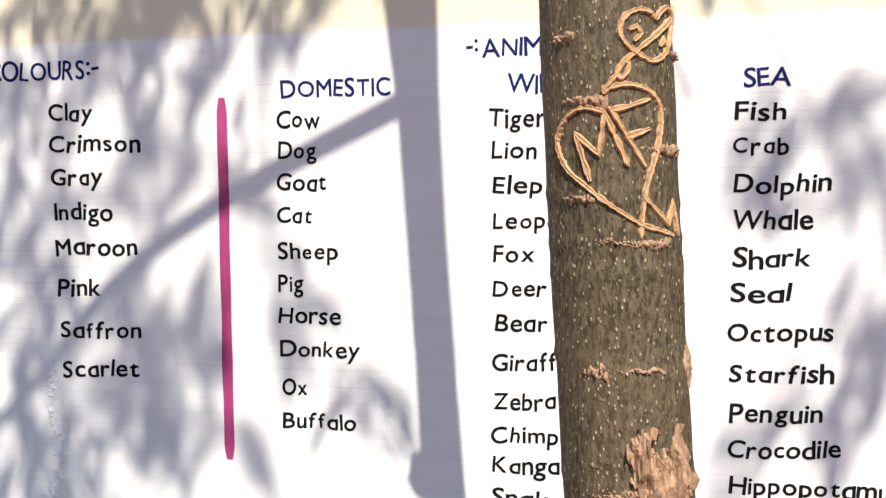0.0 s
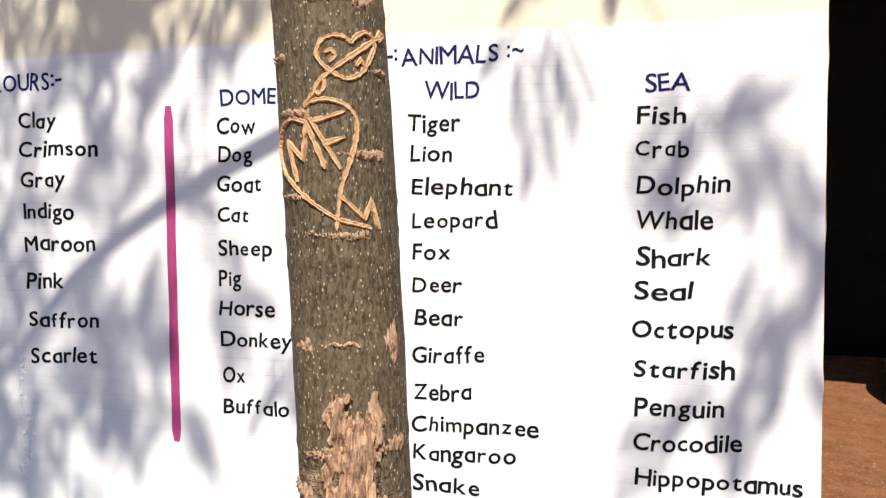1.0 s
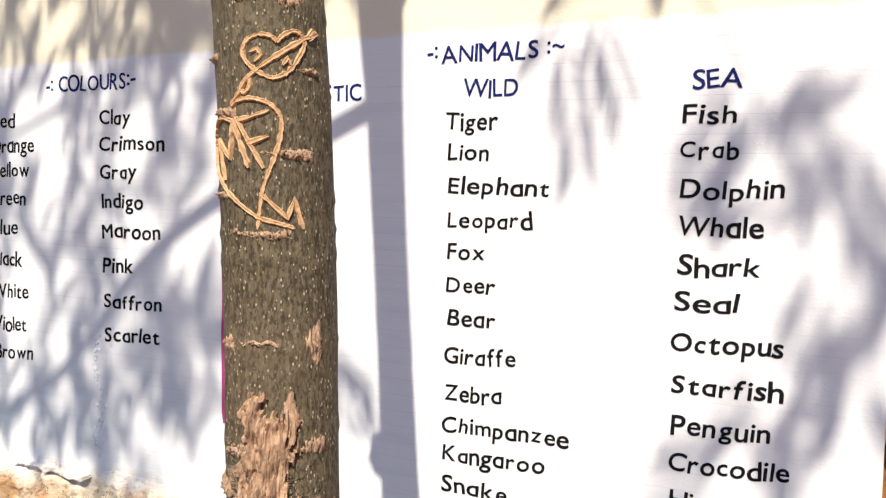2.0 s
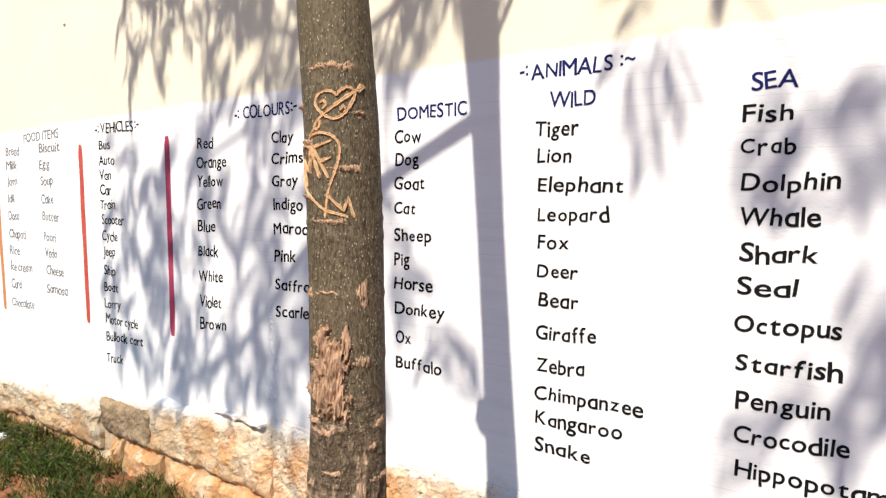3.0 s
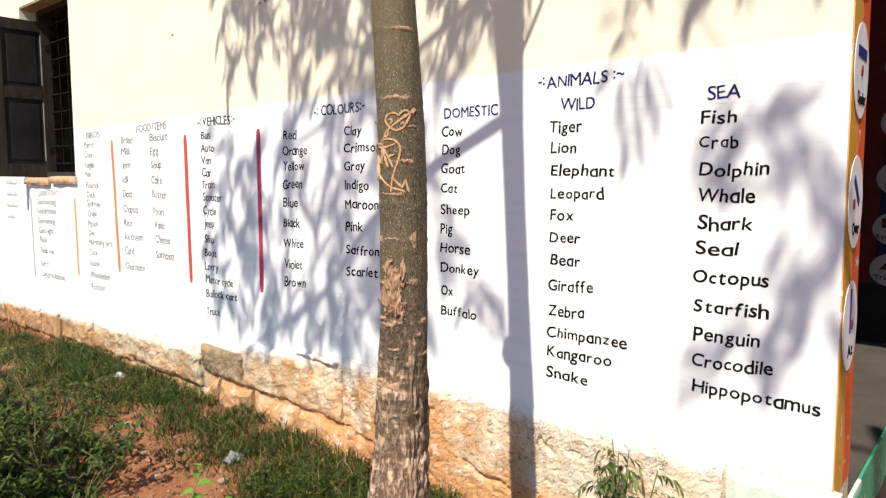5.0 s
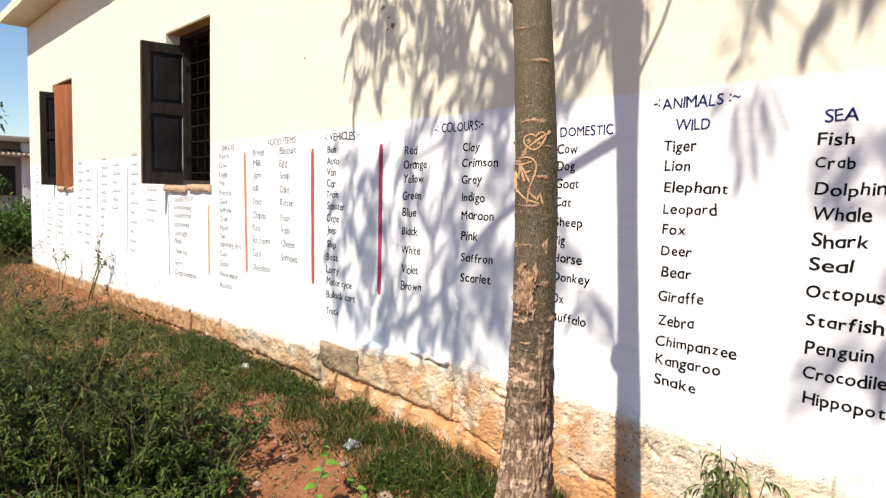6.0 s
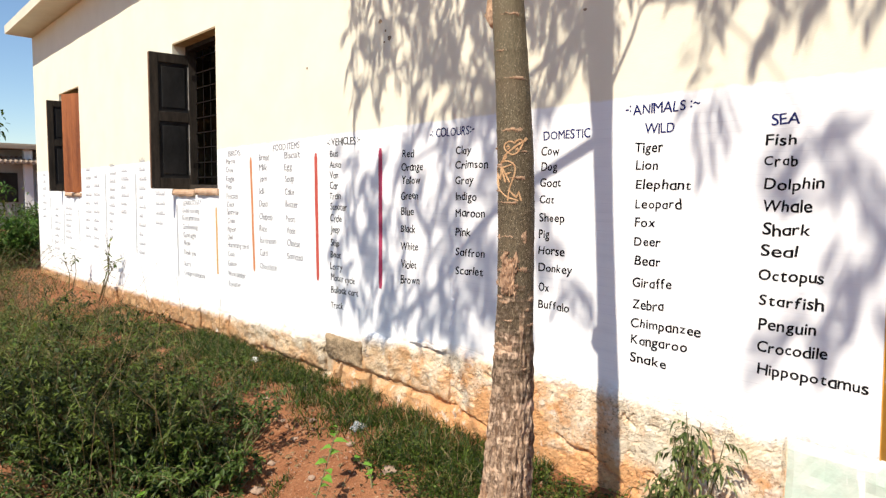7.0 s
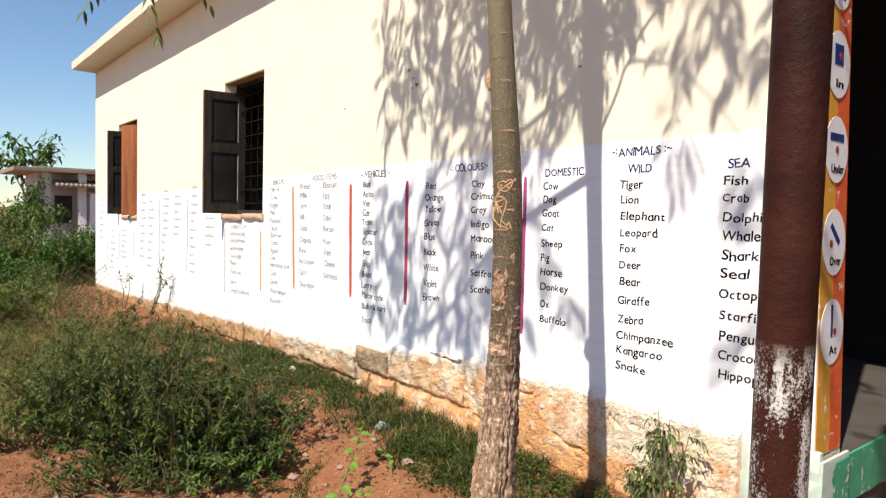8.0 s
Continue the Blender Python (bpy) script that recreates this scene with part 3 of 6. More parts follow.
word_list("thin black hand-painted list of food items under a heading", FOOD1, 0.046, THININK, FOOD_H, 0.044, THININK, 0.003)
word_list("thin black hand-painted list of food items, second column", FOOD2, 0.046, THININK, bold=0.005)
word_list("thin black hand-painted list of birds under a heading", BIRD, 0.043, THININK, BIRD_H, 0.04, THININK, 0.001)
word_list("thin black hand-painted list of greetings below the window", SAY, 0.045, THININK, SAY_H, 0.042, THININK, 0.0)


def bar_list(x0, wide, z_top, z_low, n, drop, head=0.0):
    """A list too worn and far to be read: one stroke a word."""
    rnd = random.Random(int(-x0 * 100))
    root = thing("painted_list", "faint grey painted list of words, worn beyond reading", "lettering", (x0, 0, z_top), "painted lists on the wall")
    for k in range(n):
        z = z_top + (z_low - z_top) * k / (n - 1)
        w = wide * rnd.uniform(0.5, 1.0)
        x = x0 + drop * k / (n - 1)
        # one run of joined strokes, tall and low by turns
        bm = bmesh.new()
        m = 9
        line = []
        for j in range(m):
            a, h = x + w * j / m, rnd.uniform(0.018, 0.045)
            line += [(a, z + 0.011), (a, z + h), (a + w / m * 0.42, z + h), (a + w / m * 0.42, z + 0.011)]
        top = [bm.verts.new((px, -0.0012, pz)) for px, pz in line]
        low = [bm.verts.new((px, -0.0012, z)) for px, _ in line]
        for j in range(0, len(line) - 1):
            if line[j][0] < line[j + 1][0] - 1e-6:
                bm.faces.new((low[j], low[j + 1], top[j + 1], top[j]))
        bmesh.ops.remove_doubles(bm, verts=bm.verts[:], dist=1e-5)
        part("word", bm, GREYINK, root)


for row in ((-10.25, 0.33, 1.65, 1.0, 7, -0.1), (-9.52, 0.4, 1.14, 0.55, 7, -0.1), (-8.84, 0.4, 1.17, 0.76, 6, -0.06), (-7.74, 0.3, 1.69, 0.84, 9, -0.1), (-7.37, 0.29, 1.6, 0.73, 9, -0.1), (-6.7, 0.26, 1.73, 0.89, 10, -0.09), (-6.26, 0.31, 1.66, 1.2, 6, -0.04), (-5.63, 0.24, 1.76, 0.79, 11, -0.08), (-5.16, 0.3, 1.42, 1.13, 4, -0.02)):
    bar_list(*row)


def rule(name, xt, zt, xb, zb, wide, material, label):
    """A painted dividing line with unsteady edges and rounded ends."""
    bm = bmesh.new()
    n = 26
    rows = []
    for k in range(n + 1):
        u = k / n
        w = wide * (0.5 + 0.06 * noise.noise((u * 9, xt * 5, 1))) * (0.6 if k in (0, n) else 1)
        x = xt + (xb - xt) * u + 0.003 * noise.noise((u * 4, xt, 8))
        z = zt + (zb - zt) * u
        rows.append([bm.verts.new((x + a * w, y, z)) for a, y in ((-1, 0.001), (-1, -0.0013), (1, -0.0013), (1, 0.001))])
    for a, c in zip(rows, rows[1:]):
        for k in range(3):
            bm.faces.new((a[k], a[k + 1], c[k + 1], c[k]))
    bmesh.ops.recalc_face_normals(bm, faces=bm.faces)
    tagged(part(name, bm, material), label, "painted line", "dividing lines between the lists")


rule("painted_line", -0.322, 1.737, -0.318, 0.903, 0.024, MAGENTA, "broad magenta painted line dividing two lists")
rule("painted_line", -1.392, 1.745, -1.383, 0.928, 0.034, CRIMSON, "broad crimson painted line dividing two lists")
rule("painted_line", -2.104, 1.739, -2.08, 0.9, 0.036, VERMILION, "faded red painted line dividing two lists")
rule("painted_line", -3.05, 1.737, -3.007, 0.868, 0.034, ORANGE, "faded orange painted line dividing two lists")
rule("painted_line", -3.7, 1.34, -3.688, 0.773, 0.034, YELLOW, "faded yellow painted line below the window")
for q in ((-4.595, 1.34, -4.58, 0.66), (-5.77, 1.64, -5.79, 0.78), (-6.886, 1.65, -6.89, 0.8), (-8.17, 1.18, -8.145, 0.75), (-8.97, 1.17, -9.01, 0.65), (-9.81, 1.31, -9.79, 0.61)):
    rule("painted_line", *q, 0.028, GREYINK, "thin grey painted line dividing two lists")


# ---- the tree ----
AXIS = [(-0.1, 0.5705, -1.017, 0.1), (0.25, 0.5555, -1.007, 0.084), (0.45, 0.5425, -0.997, 0.076), (0.6, 0.5305, -0.982, 0.069), (0.77, 0.5125, -0.954, 0.064), (0.95, 0.4935, -0.922, 0.057), (1.2, 0.4675, -0.889, 0.052), (1.4, 0.4525, -0.875, 0.0525), (1.6, 0.4395, -0.87, 0.052),
        (1.8, 0.4265, -0.875, 0.049), (2.0, 0.4165, -0.887, 0.046), (2.2, 0.4085, -0.902, 0.043), (2.6, 0.3885, -0.927, 0.042), (2.9, 0.3755, -0.947, 0.045), (3.15, 0.3625, -0.964, 0.056), (3.5, 0.3505, -0.982, 0.06), (3.8, 0.3405, -0.997, 0.052), (4.6, 0.3105, -1.047, 0.03)]
RINGS = (1.29, 1.378, 1.453, 1.476, 1.51, 1.68, 1.822, 1.9, 1.997, 2.08, 2.162, 2.25)


def axis(z):
    return [interp(z, AXIS, k) for k in (1, 2, 3)]


def on_trunk(deg, z, proud=0.0):
    x, y, r = axis(z)
    a = radians(deg)
    return Vector((x + (r + proud) * math.cos(a), y + (r + proud) * math.sin(a), z))


def trunk_mesh():
    bm = bmesh.new()
    n = 120
    zs = list(np.arange(-0.1, 2.4, 0.0065)) + list(np.arange(2.4, 2.5, 0.02)) + list(np.arange(2.5, 4.6, 0.06))
    rows = []
    for z in zs:
        x, y, r = axis(z)
        row = []
        for k in range(n):
            a = 2 * math.pi * k / n
            c, s = math.cos(a), math.sin(a)
            d = 0.0
            for q in RINGS:
                if abs(z - q) > 0.02:
                    continue
                tilt = q + 0.004 * c * math.sin(q * 40)
                w = 0.5 + 0.5 * noise.noise((c * 2, s * 2, q * 9))
                d += 0.0022 * w * math.exp(-((z - tilt) / 0.0045) ** 2)
            rough = 1 - ease(0.9, 1.25, z + 0.25 * noise.noise((c * 1.5, s * 1.5, z * 3)))
            d += rough * (0.007 * noise.noise((c * 4, s * 4, z * 3)) + 0.005 * (0.5 - abs(noise.noise((c * 9, s * 9, z * 5)))) * 2 + 0.008 * noise.noise((c * 20, s * 20, z * 26)) + 0.004 * noise.noise((c * 34, s * 34, z * 45)) + 0.003 * noise.noise((c * 5, s * 5, z * 60)) - 0.003)
            d += 0.0012 * noise.noise((c * 3, s * 3, z * 12))
            # hollow torn seam near the foot
            seam = math.exp(-((a - radians(247)) / 0.17) ** 2) * math.exp(-((z - 0.47) / 0.07) ** 2)
            d -= 0.036 * seam
            row.append(bm.verts.new((x + (r + d) * c, y + (r + d) * s, z)))
        rows.append(row)
    for p, q in zip(rows, rows[1:]):
        for k in range(n):
            bm.faces.new((p[k], p[(k + 1) % n], q[(k + 1) % n], q[k]))
    bm.faces.new(rows[-1])
    return bm


TREE = thing("tree", "slender young tree with carved olive bark, torn brown at its foot", "tree", (0.55, -1.01, 0.25))
TRUNK = smooth(part("trunk", trunk_mesh(), BARK, TREE))


def carve(points, wide=0.0031):
    """A cut line on the bark: two raised pale lips along a shallow bed."""
    if len(points) > 6:
        curve, n = [], len(points)
        for k in range(n - 1):
            q = [np.array(points[min(max(k + i, 0), n - 1)]) for i in (-1, 0, 1, 2)]
            for u in (0.0, 0.25, 0.5, 0.75):
                curve.append(tuple(0.5 * (2 * q[1] + (q[2] - q[0]) * u + (2 * q[0] - 5 * q[1] + 4 * q[2] - q[3]) * u * u + (3 * q[1] - q[0] - 3 * q[2] + q[3]) * u ** 3)))
        points = curve + [points[-1]]
    dense = []
    for (a0, z0), (a1, z1) in zip(points, points[1:]):
        n = max(2, int(math.hypot((a1 - a0) * 0.0009, z1 - z0) / 0.004))
        dense += [(a0 + (a1 - a0) * k / n, z0 + (z1 - z0) * k / n) for k in range(n)]
    dense.append(points[-1])
    bm = bmesh.new()
    rows = []
    for k, (a, z) in enumerate(dense):
        a1, z1 = dense[min(k + 1, len(dense) - 1)]
        a0, z0 = dense[max(k - 1, 0)]
        du, dz = (a1 - a0) * 0.0009, z1 - z0
        L = math.hypot(du, dz) or 1
        w = wide * (0.55 + 0.4 * noise.noise((a * 0.3, z * 260, 3))) * (0.5 if k in (0, len(dense) - 1) else 1)
        nu, nz = -dz / L * w / 0.0009, du / L * w
        rows.append([bm.verts.new(on_trunk(a + s * nu, z + s * nz, h)) for s, h in ((-1.5, -0.001), (-0.8, 0.0022 + 0.0008 * noise.noise((a, z * 400, 7))), (0, 0.0017), (0.8, 0.0022 + 0.0008 * noise.noise((a, z * 400, 9))), (1.5, -0.001))])
    for p, q in zip(rows, rows[1:]):
        for j in range(4):
            bm.faces.new((p[j], p[j + 1], q[j + 1], q[j]))
    bmesh.ops.recalc_face_normals(bm, faces=bm.faces)
    part("carving", bm, CARVED, TRUNK, "pale orange line cut into the bark")


for line in ([(-56, 1.641), (-61, 1.646), (-72, 1.647), (-84, 1.642), (-89, 1.631), (-83, 1.621), (-70, 1.613), (-60, 1.611), (-47, 1.617), (-37, 1.628), (-29, 1.641), (-30, 1.649), (-38, 1.653), (-49, 1.648), (-56, 1.641)],
             [(-94, 1.599), (-88, 1.609), (-69, 1.622), (-49, 1.635), (-28, 1.648), (-12, 1.654)], [(-94, 1.599), (-91, 1.605), (-84, 1.61), (-84, 1.603), (-89, 1.598), (-94, 1.599), (-104, 1.588)], [(-23, 1.647), (-12, 1.655), (-17, 1.657), (-23, 1.651)], [(-82, 1.632), (-75, 1.635), (-71, 1.63), (-78, 1.624)], [(-52, 1.622), (-46, 1.629), (-44, 1.623)],
             [(-104, 1.573), (-119, 1.577), (-132, 1.574), (-143, 1.565), (-149, 1.553), (-145, 1.541), (-137, 1.53), (-125, 1.521), (-105, 1.506), (-80, 1.491), (-62, 1.486), (-46, 1.482)],
             [(-105, 1.587), (-97, 1.591), (-85, 1.593), (-72, 1.591), (-62, 1.586), (-55, 1.575), (-57, 1.558), (-63, 1.541), (-70, 1.525), (-75, 1.51), (-80, 1.48)],
             [(-118, 1.522), (-129, 1.558), (-110, 1.542), (-104, 1.573), (-87, 1.533)], [(-100, 1.577), (-73, 1.533)], [(-99, 1.574), (-84, 1.577), (-66, 1.583)], [(-88, 1.554), (-67, 1.561)],
             [(-77, 1.512), (-52, 1.49), (-45, 1.508), (-37, 1.481)]):
    carve([(a + 5, z) for a, z in line])


def scar(deg, z, wide_deg, high, seed):
    """A knobbly leaf scar lying on the bark."""
    bm = bmesh.new()
    nu, nv = max(8, int(wide_deg / 1.2)), 7
    rows = []
    for j in range(nv):
        v = j / (nv - 1) * 2 - 1
        row = []
        for i in range(nu):
            u = i / (nu - 1) * 2 - 1
            edge = max(0.0, (1 - u * u)) ** 0.5 * max(0.0, 1 - v * v)
            bumpy = 0.55 + 1.3 * noise.noise((u * wide_deg * 0.34, v * 2.2, seed)) + 0.25 * u
            row.append(bm.verts.new(on_trunk(deg + u * wide_deg / 2, z + v * high * (0.38 + 0.2 * u) + 0.004 * noise.noise((u * 3, seed, 1)), -0.0012 + 0.0055 * edge * bumpy)))
        rows.append(row)
    for p, q in zip(rows, rows[1:]):
        for k in range(nu - 1):
            bm.faces.new((p[k], p[k + 1], q[k + 1], q[k]))
    bmesh.ops.recalc_face_normals(bm, faces=bm.faces)
    smooth(part("bark_scar", bm, SCAR, TRUNK))


for k, q in enumerate(((-118, 1.582, 46, 0.012), (-45, 1.546, 56, 0.012), (-128, 1.509, 40, 0.009), (-80, 1.476, 76, 0.01), (-118, 1.378, 26, 0.014), (-80, 1.381, 50, 0.006), (-135, 1.63, 30, 0.01), (-62, 1.68, 92, 0.015), (-42, 1.823, 80, 0.013), (-50, 1.998, 84, 0.012),
                       (-90, 1.9, 40, 0.006), (-35, 2.162, 50, 0.008), (-95, 1.29, 80, 0.012), (-25, 1.378, 22, 0.045), (-30, 1.29, 40, 0.02), (-80, 2.08, 50, 0.006), (-20, 1.62, 26, 0.008))):
    scar(*q, k)


def torn_patch(deg0, deg1, z0, z1, seed, high=0.009):
    """A ragged patch where the bark was torn off, with raised fibres."""
    bm = bmesh.new()
    nu, nv = 44, int((z1 - z0) / 0.0035)
    rows = []
    for j in range(nv):
        v = j / (nv - 1)
        row = []
        for i in range(nu):
            u = i / (nu - 1)
            rag = 0.5 * (noise.noise((u * 5, v * 6, seed)) + 0.8 * noise.noise((u * 15, v * 14, seed)) + 0.5 * noise.noise((u * 32, v * 25, seed)))
            e = min(u, 1 - u) * 2 + rag * 1.3 - 0.25 * (u > 0.5) * abs(v - 0.75)
            f = min(v, 1 - v) * 2.4 + rag * 1.3
            inside = ease(0.02, 0.22, min(e, f))
            lump = 0.4 + 0.7 * noise.noise((u * 10, v * (z1 - z0) * 30, seed + 5)) + 0.5 * noise.noise((u * 24, v * (z1 - z0) * 80, seed + 9))
            row.append(bm.verts.new(on_trunk(deg0 + (deg1 - deg0) * u, z0 + (z1 - z0) * v, -0.003 + inside * (0.0035 + high * max(lump, 0)))))
        rows.append(row)
    for p, q in zip(rows, rows[1:]):
        for k in range(nu - 1):
            bm.faces.new((p[k], p[k + 1], q[k + 1], q[k]))
    bmesh.ops.recalc_face_normals(bm, faces=bm.faces)
    part("torn_bark", bm, TORN, TRUNK, "torn patch of pale brown fibrous bark")


torn_patch(-101, -40, 1.212, 1.34, 1, 0.011)
torn_patch(-128, -100, 0.47, 0.7, 12, 0.014)
rnd = random.Random(14)
for k in range(26):
    scar(rnd.uniform(-150, 10), rnd.uniform(0.98, 1.36), rnd.uniform(14, 46), rnd.uniform(0.006, 0.02), 50 + k)


def stub():
    """The rough stump of a broken branch on the trunk's side."""
    bm = bmesh.new()
    c = on_trunk(-172, 2.015)
    rows = tube(bm, [on_trunk(-172, 1.985, -0.02), on_trunk(-172, 1.995, 0.0), on_trunk(-172, 2.005, 0.006), on_trunk(-171, 2.02, 0.011), on_trunk(-171, 2.04, 0.013), on_trunk(-170, 2.06, 0.01)], [0.02, 0.021, 0.021, 0.019, 0.015, 0.008], 26)
    for v in bm.verts:
        v.co += Vector((noise.noise(v.co * 60), noise.noise(v.co * 60 + Vector((3, 1, 2))), noise.noise(v.co * 50 + Vector((9, 4, 7))) * 1.8)) * 0.012
        v.co += Vector((noise.noise(v.co * 170), noise.noise(v.co * 170 + Vector((3, 1, 2))), noise.noise(v.co * 170 + Vector((9, 4, 7))))) * 0.006
    smooth(part("branch_stub", bm, SCAR, TRUNK, "rough stump of a broken-off branch"))


stub()

# ---- windows ----
def shutter(x0, y0, x1, y1, z0, z1, outer, panel, label, parent):
    """A framed wooden leaf between two upright edges: stiles, rails and two sunk panels."""
    d = Vector((x1 - x0, y1 - y0, 0))
    w = d.length
    m = Matrix.Translation((x0, y0, z0)) @ Matrix.Rotation(math.atan2(d.y, d.x), 4, "Z")
    h = z1 - z0
    leaf = bmesh.new()
    for q in ((0, 0, 0.075, h), (w - 0.075, 0, w, h), (0.076, 0, w - 0.076, 0.1), (0.076, h * 0.5, w - 0.076, h * 0.5 + 0.09), (0.076, h - 0.085, w - 0.076, h)):
        box(leaf, q[0], -0.018, q[1], q[2], 0.018, q[3], 0.004, m)
    leaf = part("shutter", leaf, outer, parent, label)
    bm = bmesh.new()
    box(bm, -0.006, -0.0165, 0.004, -0.0005, 0.0165, h - 0.004, 0.001, m)
    part("edge", bm, OLDWOOD, leaf, "bare weathered edge of the leaf")
    for a, c in ((0.1, h * 0.5), (h * 0.5 + 0.09, h - 0.085)):
        bm = bmesh.new()
        box(bm, 0.07, -0.006, a - 0.004, w - 0.07, 0.006, c + 0.004, 0, m)
        part("panel", bm, panel, leaf)
        bm = bmesh.new()
        box(bm, 0.105, -0.0115, a + 0.035, w - 0.105, 0.0115, c - 0.035, 0.006, m)
        part("raised_panel", bm, panel, leaf)
        bm = bmesh.new()
        box(bm, w - 0.081, -0.0192, a + 0.03, w - 0.0745, 0.0192, c - 0.02, 0.001, m)
        part("worn_edge", bm, RUBBED, leaf, "pale rubbed edge of the stile")
    for z in (0.2, h - 0.22):
        bm = bmesh.new()
        box(bm, w - 0.05, -0.024, z, w + 0.012, -0.0185, z + 0.045, 0.002, m)
        part("hinge", bm, IRON, leaf)
    return leaf


def grille(root, x0, x1, z0, z1, y):
    for k in range(6):
        x = x0 + (x1 - x0) * (k + 0.5) / 6
        bm = bmesh.new()
        tube(bm, [(x, y, z0 + 0.05), (x, y, z1 - 0.05)], 0.0036, 8)
        part("bar", bm, IRON, root)
    for k in range(9):
        z = z0 + 0.05 + (z1 - z0 - 0.1) * (k + 0.5) / 9
        bm = bmesh.new()
        box(bm, x0 + 0.05, y - 0.011, z - 0.0035, x1 - 0.05, y - 0.006, z + 0.0035)
        part("crossbar", bm, IRON, root)


def window(name, x0, x1, z0, z1, label):
    root = thing(name, label, "window", ((x0 + x1) / 2, 0.0, z0), kind="structure")
    for q in ((x0, z0, x0 + 0.05, z1), (x1 - 0.05, z0, x1, z1), (x0 + 0.051, z0, x1 - 0.051, z0 + 0.05), (x0 + 0.051, z1 - 0.05, x1 - 0.051, z1)):
        bm = bmesh.new()
        box(bm, q[0] + 0.002, 0.12, q[1] + 0.002, q[2] - 0.002, 0.21, q[3] - 0.002, 0.004)
        part("frame", bm, DARKWOOD, root)
    grille(root, x0, x1, z0, z1, 0.19)
    bm = bmesh.new()
    box(bm, x0 + 0.003, 0.004, z1 - 0.012, x1 - 0.003, 0.118, z1 - 0.001, 0.002)
    part("lintel", bm, STAINED, root, "brown stained underside of the lintel")
    return root


w1 = window("window_1", *WINDOWS[0], "barred window with a dark wooden shutter swung open")
shutter(-4.61, -0.22, -4.58, 0.2, 1.487, 2.722, DARKWOOD, PANEL, "blackened wooden shutter leaf standing open", w1)
w2 = window("window_2", *WINDOWS[1], "barred window, one shutter open and one shut")
shutter(-9.02, -0.16, -8.99, 0.2, 1.42, 2.69, DARKWOOD, PANEL, "blackened wooden shutter leaf standing open", w2)
bm = bmesh.new()
tilt = Matrix.Translation((-8.01, 0.04, 0)) @ Matrix.Rotation(radians(203), 4, "Z")
for k in range(4):
    box(bm, k * 0.095, -0.012 + 0.002 * (k % 2), 1.41, k * 0.095 + 0.0945, 0.014, 2.71, 0.003, tilt)
part("shutter", bm, REDWOOD, w2, "red-brown board shutter, ajar")


def rough_block(name, x0, x1, z0, z1, y0, y1, material, parent, seed, nx=10, nz=5, amp=0.012, round_=0.02):
    """A rough stone or brick lying in the wall face: an uneven front with worn edges."""
    bm = bmesh.new()
    rows = []
    for j in range(nz + 1):
        v = j / nz
        row = []
        for i in range(nx + 1):
            u = i / nx
            x = x0 + (x1 - x0) * u + 0.8 * amp * noise.noise((v * 4, seed, u * 3))
            z = z0 + (z1 - z0) * v + 0.8 * amp * noise.noise((u * 5, seed, v * 3 + 4)) + 0.35 * amp * noise.noise((u * 16, seed, v * 5))
            edge = min(u * (x1 - x0), (1 - u) * (x1 - x0), v * (z1 - z0), (1 - v) * (z1 - z0))
            y = y0 + amp * (noise.noise((x * 7, z * 7, seed)) + 0.6 * noise.noise((x * 19, z * 19, seed + 3)) + 0.3 * noise.noise((x * 55, z * 55, seed + 7))) + round_ * (1 - min(edge / 0.03, 1)) ** 2
            row.append(bm.verts.new((x, y, z)))
        rows.append(row)
    for p, q in zip(rows, rows[1:]):
        for k in range(nx):
            bm.faces.new((p[k], p[k + 1], q[k + 1], q[k]))
    rim = [*rows[0], *[r[-1] for r in rows[1:]], *rows[-1][-2::-1], *[r[0] for r in rows[-2:0:-1]]]
    back = [bm.verts.new((v.co.x, y1, v.co.z)) for v in rim]
    for k in range(len(rim)):
        n = (k + 1) % len(rim)
        bm.faces.new((rim[k], back[k], back[n], rim[n]))
    bmesh.ops.recalc_face_normals(bm, faces=bm.faces)
    return part(name, bm, material, parent)


for root, spans in ((w1, ((-4.635, -4.135, 1.425, 1.48), (-4.095, -3.635, 1.44, 1.495))), (w2, ((-8.8, -8.35, 1.352, 1.4), (-8.32, -7.98, 1.36, 1.405)))):
    for k, q in enumerate(spans):
        rough_block("sill_brick", *q, -0.035, 0.1, BRICK, root, k + q[0], 12, 3, 0.012, 0.012)

# ---- stone foot of the wall ----
PLINTH = thing("plinth", "rough stone footing with orange-stained flaking plaster", "wall footing", (-3, 0, 0.2), kind="structure")


def plinth_top(x):
    return interp(x, PLINTH_TOP)


rnd = random.Random(4)
cuts = [-10.5]
while cuts[-1] < -2.5:
    cuts.append(cuts[-1] + rnd.uniform(0.34, 0.6))
cuts = [c for c in cuts if c < -2.5] + [-1.96, -1.545, -0.76]
